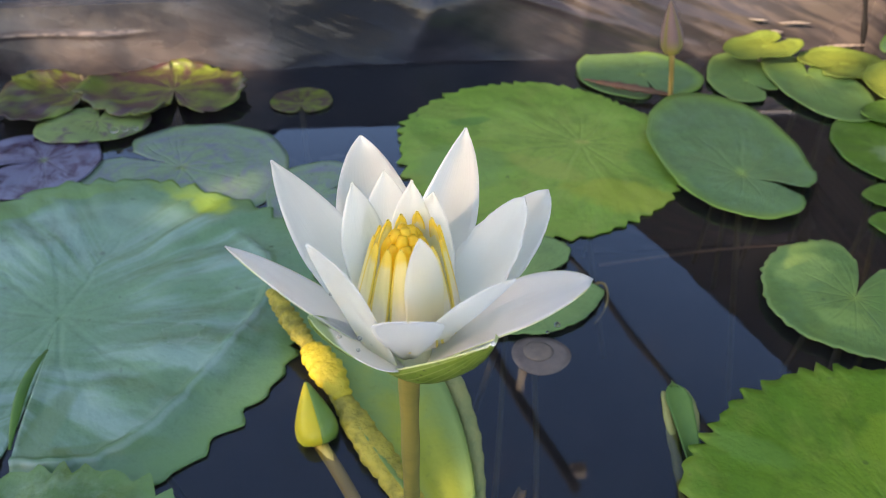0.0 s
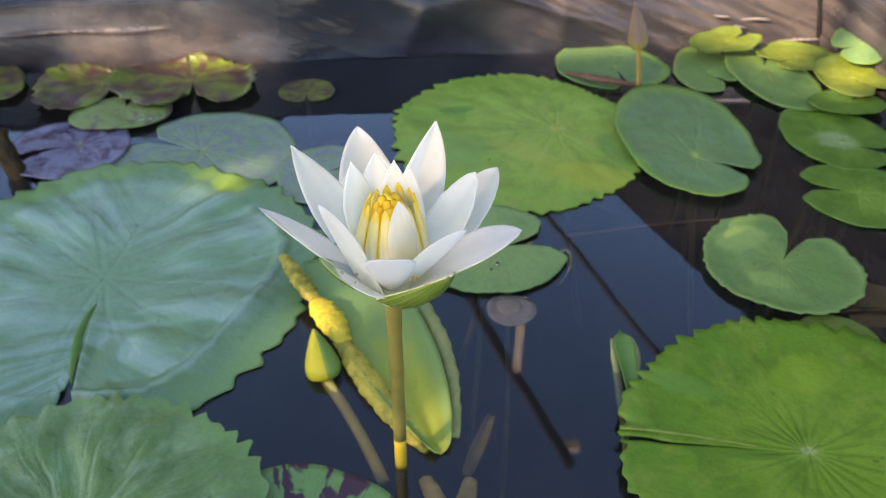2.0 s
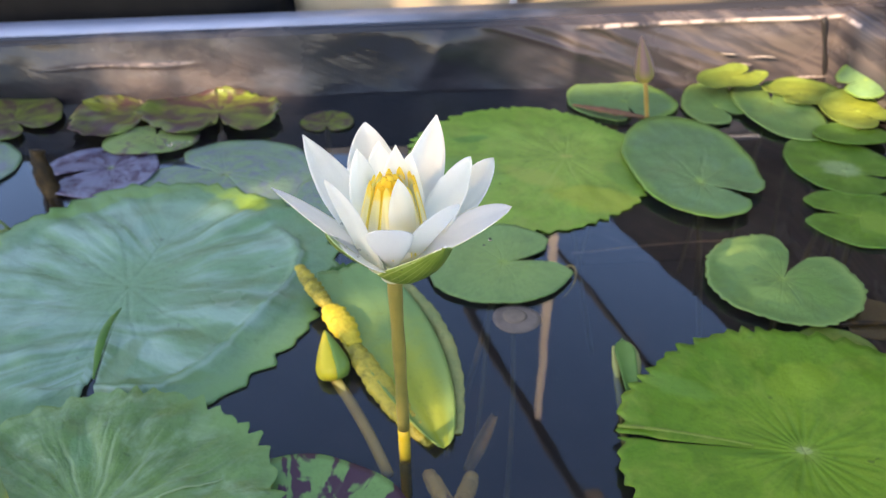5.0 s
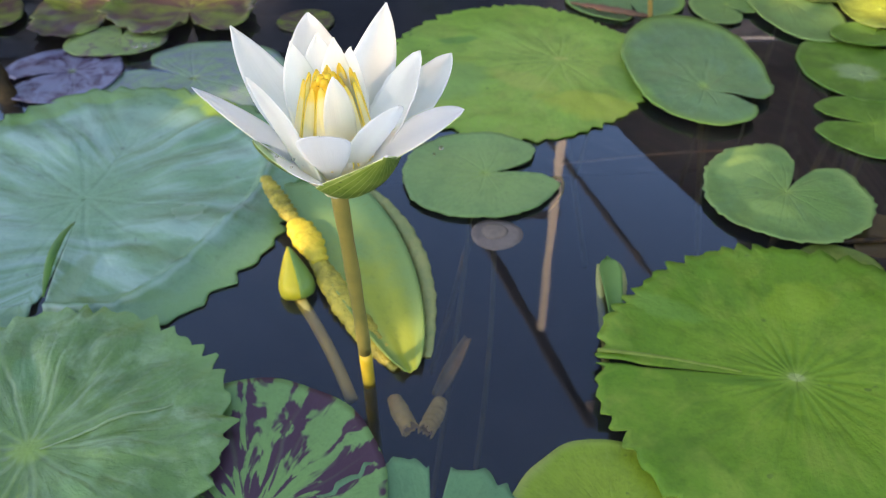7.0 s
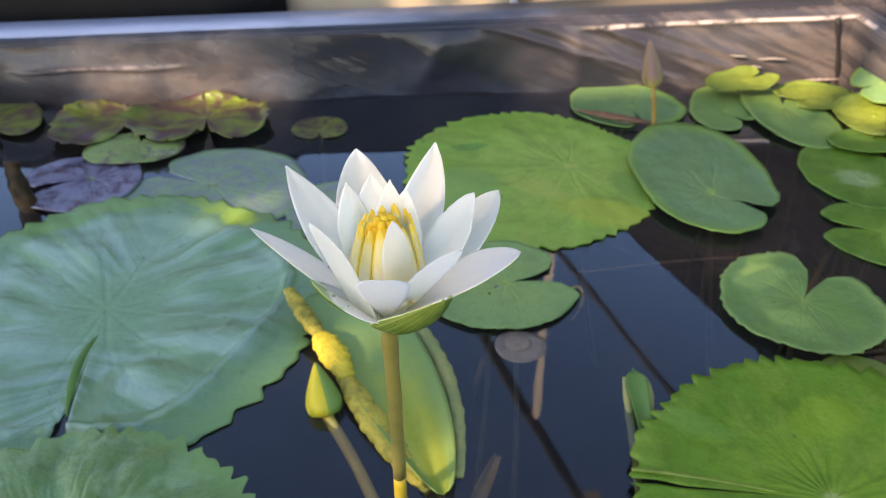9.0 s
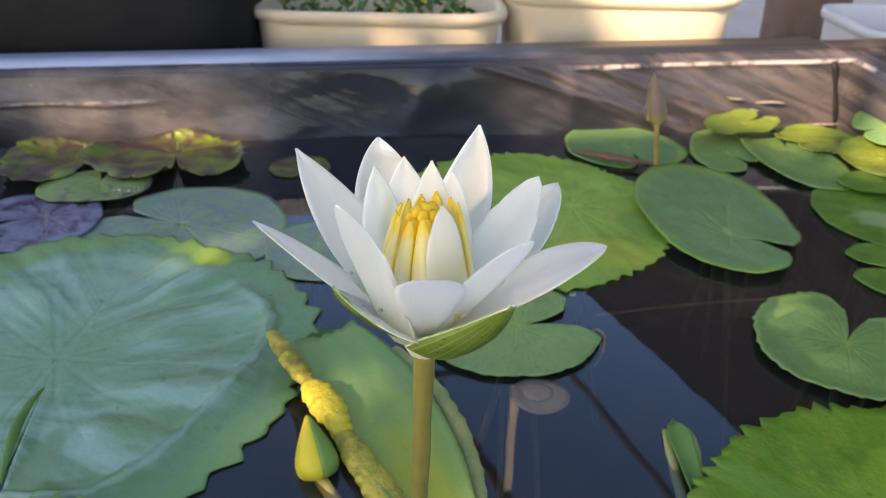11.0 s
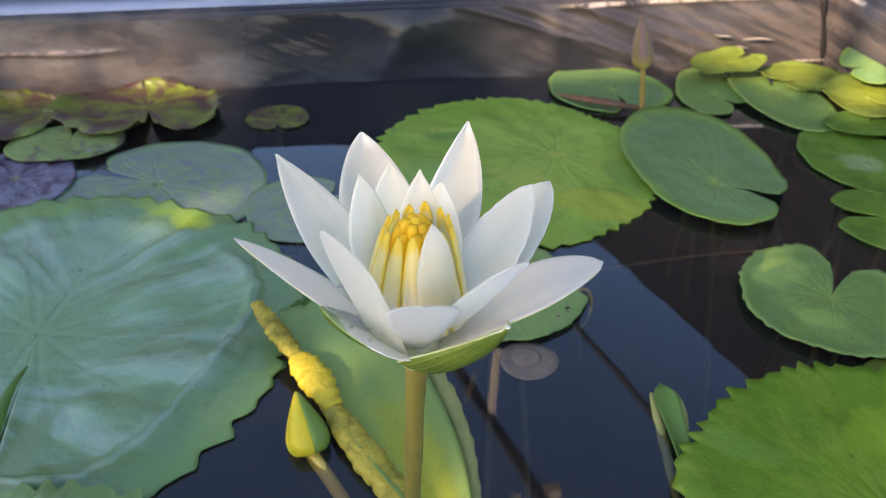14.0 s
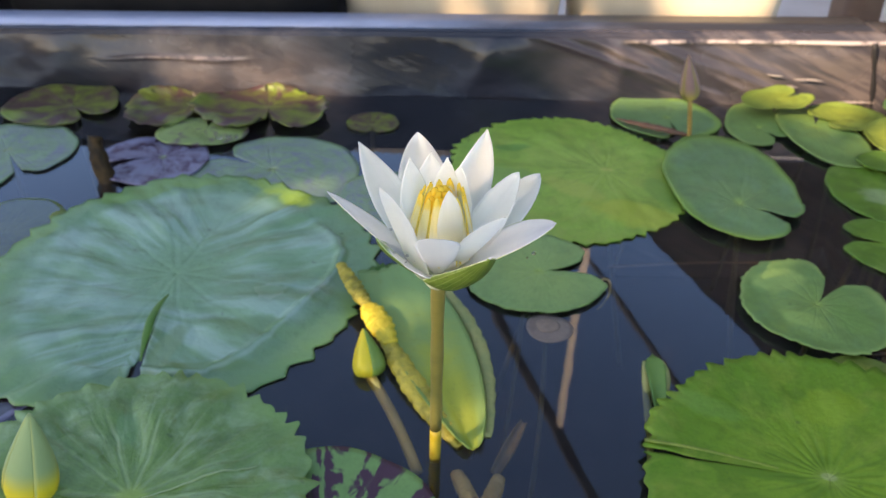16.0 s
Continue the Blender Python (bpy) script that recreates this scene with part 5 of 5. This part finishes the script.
# ---- small things in and on the water ----
def curled_leaf(name, ctrl, r0, r1, mat, label, arc=4.2, turn=0.0, n=18, thick=0.0010):
    """A leaf rolled into an open scroll along ctrl."""
    pts = along(ctrl, n)
    vs, fs = [], []
    m = 14
    for i, p in enumerate(pts):
        d = (pts[min(i + 1, n - 1)] - pts[max(i - 1, 0)]).normalized()
        s = d.cross(Vector((0, 0, 1)))
        s = s.normalized() if s.length > 1e-3 else Vector((1, 0, 0))
        u = s.cross(d)
        r = r0 + (r1 - r0) * i / (n - 1)
        r *= 0.45 + 0.55 * math.sin(math.pi * (0.12 + 0.86 * i / (n - 1)))
        for k in range(m):
            a = turn + arc * (k / (m - 1) - 0.5)
            q = 1 + 0.12 * math.sin(3 * k + i)
            vs.append(p + (s * math.sin(a) - u * math.cos(a)) * r * q)
        if i:
            for k in range(m - 1):
                x = (i - 1) * m + k
                fs.append((x, x + 1, x + m + 1, x + m))
    ob = mesh_part(name, vs, fs, mat, None, "", [(0.3 + 0.01 * (i % 7), 0.5) for i in range(len(vs))], thick=thick)
    return tagged(ob, label, "leaf")


def young_leaf():
    """A leaf not yet unrolled: a dark green tongue between two pale rolled sides, dipping under the water."""
    e = empty("young_leaf", (0.150, 0.320, 0.0), "young half-rolled lily leaf with pale rolled sides, dipping under water", "leaf")
    vs, fs = [], []
    for j in range(19):
        v = j / 18
        mid = bez(((0.151, 0.360, 0.004), (0.151, 0.340, 0.005), (0.150, 0.312, 0.002), (0.149, 0.276, 0.001)), v)
        w = 0.0105 * min(1.0, math.sqrt(v * 4.5)) * (1 - 0.62 * v ** 0.8)
        for i in range(9):
            u = i / 4 - 1
            vs.append(mid + Vector((u * w, -0.004 * u * u * (1 - v), 0.0018 * u * u)))
        if j:
            for i in range(8):
                a = (j - 1) * 9 + i
                fs.append((a, a + 1, a + 10, a + 9))
    place_under(mesh_part("blade", vs, fs, YOUNG, None, "dark green tongue", thick=0.0008), e)
    for ctrl, r0, seed in (([(0.144, 0.352, 0.002), (0.142, 0.330, 0.002), (0.143, 0.295, -0.006), (0.140, 0.250, -0.024)], 0.0034, 3),
                           ([(0.157, 0.354, 0.003), (0.162, 0.340, 0.004), (0.158, 0.322, 0.0), (0.154, 0.305, -0.008)], 0.0030, 6)):
        pts = along(ctrl, 30)
        rad = [r0 * (0.30 + 0.75 * math.sin(math.pi * min(0.80, 0.06 + k / 29))) for k in range(30)]
        vs, fs = tube(pts, rad, 12, lump=0.12, seed=seed, flat=0.7, spiral=0.06)
        place_under(mesh_part("rolled_side", vs, fs, YELLOW_PALE, None, "pale speckled rolled side"), e)


young_leaf()


def scroll(ctrl, radius, label, seed):
    """A dead leaf rolled into a hollow, ragged tube."""
    n = 30
    rng = random.Random(seed)
    rad = [radius * (0.72 + 0.28 * math.sin(math.pi * min(0.6, k / (n - 1)))) * (1 + 0.07 * math.sin(1.5 * k) + 0.03 * rng.random()) for k in range(n)]
    vs, fs = tube(along(ctrl, n), rad, 22, cap=False, lump=0.16, seed=seed, flat=0.85, spiral=0.05)
    d = (Vector(ctrl[-1]) - Vector(ctrl[0])).normalized()
    for k in range(22):
        vs[-22 + k] = vs[-22 + k] + d * rng.uniform(-0.0025, 0.0045)
    return tagged(mesh_part("dead_leaf", vs, fs, SCROLL, thick=0.0009), label, "leaf")


scroll([(0.000, 0.232, -0.012), (0.004, 0.220, -0.008), (0.0115, 0.205, -0.0055)], 0.0047, "curled brown dead leaf under the water", 3)
scroll([(0.0295, 0.231, -0.012), (0.028, 0.218, -0.008), (0.0225, 0.204, -0.0055)], 0.0047, "curled tan dead leaf under the water", 6)
curled_leaf("dead_leaf", [(0.047, 0.285, -0.008), (0.037, 0.260, -0.010), (0.027, 0.238, -0.014)], 0.0030, 0.0050, BROWN_LEAF, "narrow sunken brown leaf", 3.0, 0.2)


for x, y, r in ((-0.322, 0.690, 0.0042), (-0.312, 0.692, 0.0036), (-0.303, 0.695, 0.0032)):
    bm = bmesh.new()
    bmesh.ops.create_icosphere(bm, subdivisions=3, radius=r, matrix=Matrix.Translation((x, y, 0.0115)) @ Matrix.Diagonal((1, 1, 0.75, 1)))
    tagged(part("water_drop", bm, DROP, None, "", True), "clear bead of water resting on a mottled pad", "water drop", "beads of water")


def disc_leaf():
    disc = empty("round_leaf", (0.068, 0.388, 0.0), "small round tan leaf lying in the surface", "leaf")

    def saucer(name, cx, cy, size, z, rise, mat, label):
        vs, fs = [(cx, cy, z + rise)], []
        for k in range(1, 6):
            for i in range(40):
                a = 2 * math.pi * i / 40
                r = size * k / 5 * (1 + 0.03 * math.sin(3 * a + 1))
                vs.append((cx + r * math.cos(a), cy + 0.92 * r * math.sin(a), z + rise * (1 - (k / 5) ** 2)))
        for i in range(40):
            fs.append((0, 1 + i, 1 + (i + 1) % 40))
            for k in range(4):
                a, b = 1 + k * 40 + i, 1 + k * 40 + (i + 1) % 40
                fs.append((a, a + 40, b + 40, b))
        place_under(mesh_part(name, vs, fs, mat, None, label, thick=0.0005), disc)

    saucer("blade", 0.068, 0.388, 0.0205, 0.0003, 0.0003, DISC_TAN, "")
    saucer("middle", 0.0665, 0.391, 0.0105, 0.0011, 0.0008, DISC_MID, "paler tan middle")


disc_leaf()


def stem(ctrl, r0, r1, mat, label, name="stem", n=20, lump=0.05):
    vs, fs = tube(along(ctrl, n), [r0 + (r1 - r0) * k / (n - 1) for k in range(n)], 10, lump=lump, seed=n)
    return tagged(mesh_part(name, vs, fs, mat), label, "plant stem")


stem([(-0.400, 0.560, -0.10), (-0.412, 0.588, 0.0), (-0.430, 0.596, 0.030), (-0.427, 0.602, 0.046)], 0.012, 0.007, STUB_DARK, "dark rotting stalk stub standing in the water", "stalk_stub", lump=0.5)
stem([(0.050, 0.465, -0.004), (0.040, 0.330, -0.05), (0.022, 0.240, -0.14)], 0.0020, 0.0022, SUNKEN, "thin submerged leaf stalk", "leaf_stalk")
stem([(0.066, 0.470, -0.004), (0.072, 0.330, -0.05), (0.050, 0.230, -0.14)], 0.0020, 0.0022, SUNKEN, "thin submerged leaf stalk", "leaf_stalk")
stem([(0.118, 0.463, 0.002), (0.130, 0.470, 0.004), (0.128, 0.440, 0.001), (0.112, 0.425, -0.004)], 0.0012, 0.0008, BROWN_LEAF, "dry curly tendril beside a pad", "tendril")
stem([(0.128, 0.497, -0.006), (0.190, 0.516, -0.010), (0.260, 0.536, -0.012), (0.340, 0.540, -0.016)], 0.0013, 0.0009, STEM_DULL, "thin pinkish stem just under the water", "leaf_stalk")
stem([(0.335, 0.385, 0.001), (0.365, 0.388, 0.004), (0.400, 0.383, 0.002)], 0.0025, 0.0015, STUB_DARK, "dark twig floating beside a pad", "twig")


# ---- beyond the rim: planters ----
def trough(centre, w, d, z0, z1, mat, label, plants=True, flowers=0, seed=1, turn=0.0, name="planter"):
    rng = random.Random(seed)
    e = empty(name, (centre[0], centre[1], z0), label, "planter")
    prof = [(0.86, z0), (0.90, z0 + 0.005), (0.985, z1 - 0.020), (0.985, z1 - 0.018), (1.03, z1 - 0.016), (1.05, z1 - 0.008), (1.04, z1), (0.98, z1), (0.95, z1 - 0.006), (0.90, z1 - 0.05), (0.86, z1 - 0.06)]
    vs, fs = [], []
    N = 48
    for f, z in prof:
        for i in range(N):
            a = 2 * math.pi * i / N
            ca, sa = math.cos(a), math.sin(a)
            q = (abs(ca) ** 5 + abs(sa) ** 5) ** (-1 / 5)
            x, y = ca * q * w / 2 * f, sa * q * d / 2 * f
            c2, s2 = math.cos(radians(turn)), math.sin(radians(turn))
            vs.append((centre[0] + x * c2 - y * s2, centre[1] + x * s2 + y * c2, z))
    for k in range(len(prof) - 1):
        for i in range(N):
            a, b = k * N + i, k * N + (i + 1) % N
            fs.append((a, b, b + N, a + N))
    fs.append(tuple(range(N))[::-1])
    place_under(mesh_part("body", vs, fs, mat), e)
    sv = [(centre[0] + math.cos(2 * math.pi * i / N) * w * 0.42, centre[1] + math.sin(2 * math.pi * i / N) * d * 0.42, z1 - 0.045) for i in range(N)]
    place_under(mesh_part("soil", sv, [tuple(range(N))], STUB_DARK), e)
    return e


def foliage(centre, w, d, z, count, seed, flowers=0):
    """Small plants in a planter: many little blades, and a few blossoms."""
    rng = random.Random(seed)
    e = empty("potted_plant", (centre[0], centre[1], z), "low leafy plants growing in a planter", "potted plant")
    for name, mat, cnt in (("leaves", POT_LEAF, count), ("blossoms", POT_FLOWER, flowers)):
        vs, fs = [], []
        for _ in range(cnt):
            p = Vector((centre[0] + rng.uniform(-w, w) / 2, centre[1] + rng.uniform(-d, d) / 2, z + rng.uniform(0.0, 0.05)))
            a = rng.uniform(0, 6.28)
            o = Vector((math.cos(a), math.sin(a), rng.uniform(0.2, 1.2))).normalized() * rng.uniform(0.015, 0.032)
            s = Vector((-math.sin(a), math.cos(a), 0)) * rng.uniform(0.004, 0.009)
            b = len(vs)
            vs += [p, p + o * 0.5 + s, p + o, p + o * 0.5 - s]
            fs.append((b, b + 1, b + 2, b + 3))
        if cnt:
            place_under(mesh_part(name, vs, fs, mat), e)
    return e


trough((-0.075, 1.130), 0.345, 0.20, -0.10, 0.118, CREAM, "cream plastic planter trough behind the pond rim")
foliage((-0.075, 1.13), 0.28, 0.14, 0.075, 260, 4, 22)
trough((0.270, 1.165), 0.335, 0.20, -0.10, 0.140, CREAM, "cream plastic planter trough lit by the sun")
foliage((0.27, 1.165), 0.27, 0.14, 0.10, 200, 7, 6)
trough((0.760, 1.215), 0.20, 0.22, -0.10, 0.085, WHITE_PL, "white plastic planter beside the corner")
trough((0.800, 1.640), 0.15, 0.15, -0.10, 0.12, BROWN_POT, "brown clay-coloured flower pot", name="flower_pot")
trough((-0.505, 1.09), 0.54, 0.24, -0.10, 0.16, BLACK_PL, "black plastic crate behind the pond", name="crate")
trough((-1.02, 1.06), 0.46, 0.24, -0.10, 0.16, BLACK_PL, "black plastic crate behind the pond", name="crate")

# ---- the pergola and the house, seen mirrored in the water ----
perg = empty("pergola", (0.41, 2.64, -0.10), "open pergola with dark rafters on a sunlit wooden post", "pergola")


def piece(name, a, b, w, h, mat, label=""):
    bm = bmesh.new()
    beam_between(bm, a, b, w, h)
    return place_under(part(name, bm, mat, None, label), perg)


piece("post", (0.42, 2.66, -0.10), (0.42, 2.66, 2.46), 0.032, 0.032, WOOD, "weathered sunlit wooden post")
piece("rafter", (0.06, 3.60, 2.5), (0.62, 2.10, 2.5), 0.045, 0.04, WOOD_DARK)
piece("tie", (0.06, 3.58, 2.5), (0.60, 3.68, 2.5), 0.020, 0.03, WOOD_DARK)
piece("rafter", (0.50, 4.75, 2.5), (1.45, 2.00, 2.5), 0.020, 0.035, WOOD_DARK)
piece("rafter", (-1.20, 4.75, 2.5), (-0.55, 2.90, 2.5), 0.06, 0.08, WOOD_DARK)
piece("cross_beam", (0.62, 2.24, 2.55), (0.69, 2.252, 2.55), 0.05, 0.045, WOOD, "sunlit wooden cross beam")
bm = bmesh.new()
for z in (2.50, 2.53):
    q = [(0.74, 5.66), (1.22, 4.40), (1.51, 3.72), (1.74, 3.15), (2.36, 1.60), (8.0, 1.60), (8.0, 5.66)]
    f = bm.faces.new([bm.verts.new((x, y, z)) for x, y in q])
place_under(part("roof", bm, ROOF, None, "dark solid roof sheet"), perg)
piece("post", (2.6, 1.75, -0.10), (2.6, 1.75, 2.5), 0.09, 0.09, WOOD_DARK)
bm = bmesh.new()
box(bm, (-3.2, 5.62, -0.1), (8, 5.9, 2.5))
tagged(part("fence", bm, FENCE), "tall dark fence behind the garden", "fence", kind="structure")


# ---- unseen tree, added so that its crown lets the sun through in patches ----
def added_shade_tree():
    base = Vector((-2.95, -2.35, -0.1))
    tree = empty("tree", base, "unseen leafy tree added to throw dappled shade on the pond", "tree")
    fork = base + Vector((0.05, 0.02, 1.5))
    vs, fs = tube(along([base, base + Vector((0.08, -0.05, 0.8)), fork], 12), [0.13 - 0.006 * k for k in range(12)], 12, lump=0.1, seed=4)
    place_under(mesh_part("trunk", vs, fs, BARK), tree)
    rng = random.Random(77)
    for k in range(8):
        a = 6.28 * k / 8
        end = Vector((-2.9 + 0.95 * math.cos(a), -2.3 + 0.85 * math.sin(a), 2.4 + 0.6 * rng.random() - 0.5 * math.cos(a + 2.4)))
        vs, fs = tube(along([fork - Vector((0, 0, 0.1)), fork + Vector((0.3 * math.cos(a), 0.3 * math.sin(a), 0.5)), end], 8), [0.05 - 0.0055 * i for i in range(8)], 8)
        place_under(mesh_part("limb", vs, fs, BARK), tree)
    reach = 4.6
    s = SUN.cross(Vector((0, 0, 1))).normalized()
    u = s.cross(SUN)
    gaps = [(Vector(g[0]), g[1], g[2] if len(g) > 2 else 0.0) for g in GAPS]
    vs, fs = [], []
    for _ in range(86000):
        q = Vector((rng.uniform(-1, 1), rng.uniform(-1, 1), rng.uniform(-1, 1)))
        bulge = 1.0 + 0.22 * noise.noise(q.normalized() * 2.6)
        if q.length > bulge or q.length < 0.25:
            continue
        c = Vector((0.0, 0.45, 0.05)) + SUN * (reach + 0.85 * q.z) + s * 1.55 * q.x + u * 1.30 * q.y
        size = rng.uniform(0.025, 0.05)
        clear = True
        for p, r, kept in gaps:
            off = c - p
            off -= SUN * off.dot(SUN)
            if off.length < r + size * 0.5 and rng.random() >= kept:
                clear = False
                break
        if not clear:
            continue
        a, b = Vector((rng.gauss(0, 1), rng.gauss(0, 1), rng.gauss(0, 1))).normalized(), SUN
        a = (a - SUN * a.dot(SUN) * 0.7).normalized()
        w = a.cross((SUN + 0.5 * Vector((rng.gauss(0, 1), rng.gauss(0, 1), rng.gauss(0, 1)))).normalized())
        w = w.normalized() * size * 0.42
        n = len(vs)
        vs += [c - a * size, c + w, c + a * size, c - w]
        fs.append((n, n + 1, n + 2, n + 3))
    ob = mesh_part("crown", vs, fs, CROWN, None, "added green leaves with gaps aimed for sun patches")
    place_under(ob, tree)


# points that the added crown leaves open to the sun
GAPS = [((-0.020, 0.203, 0.213), 0.026, 0.16), ((-0.030, 0.266, 0.222), 0.008), ((0.004, 0.255, 0.228), 0.008),
        ((-0.074, 0.358, 0.015), 0.010), ((-0.016, 0.237, 0.022), 0.012), ((-0.204, 0.580, 0.012), 0.014),
        # on the liner of the back wall
        ((-0.480, 0.835, 0.035), 0.026), ((-0.410, 0.842, 0.034), 0.028), ((-0.300, 0.855, 0.020), 0.028), ((-0.245, 0.860, 0.018), 0.029), ((-0.270, 0.858, 0.065), 0.012),
        ((0.130, 0.895, 0.045), 0.045), ((0.185, 0.905, 0.072), 0.056), ((0.260, 0.905, 0.080), 0.060), ((0.330, 0.915, 0.092), 0.034),
        ((0.430, 0.922, 0.070), 0.060), ((0.470, 0.925, 0.050), 0.075), ((0.520, 0.930, 0.060), 0.080), ((0.440, 0.920, 0.020), 0.035),
        # corner leaves and the planters beyond the rim
        ((0.470, 0.880, 0.025), 0.045), ((0.525, 0.805, 0.020), 0.035), ((0.520, 0.850, 0.030), 0.035),
        ((0.370, 1.060, 0.090), 0.100), ((0.100, 1.050, 0.050), 0.030), ((-0.020, 1.030, 0.050), 0.030),
        ((0.410, 2.640, 1.600), 0.500)]
added_shade_tree()
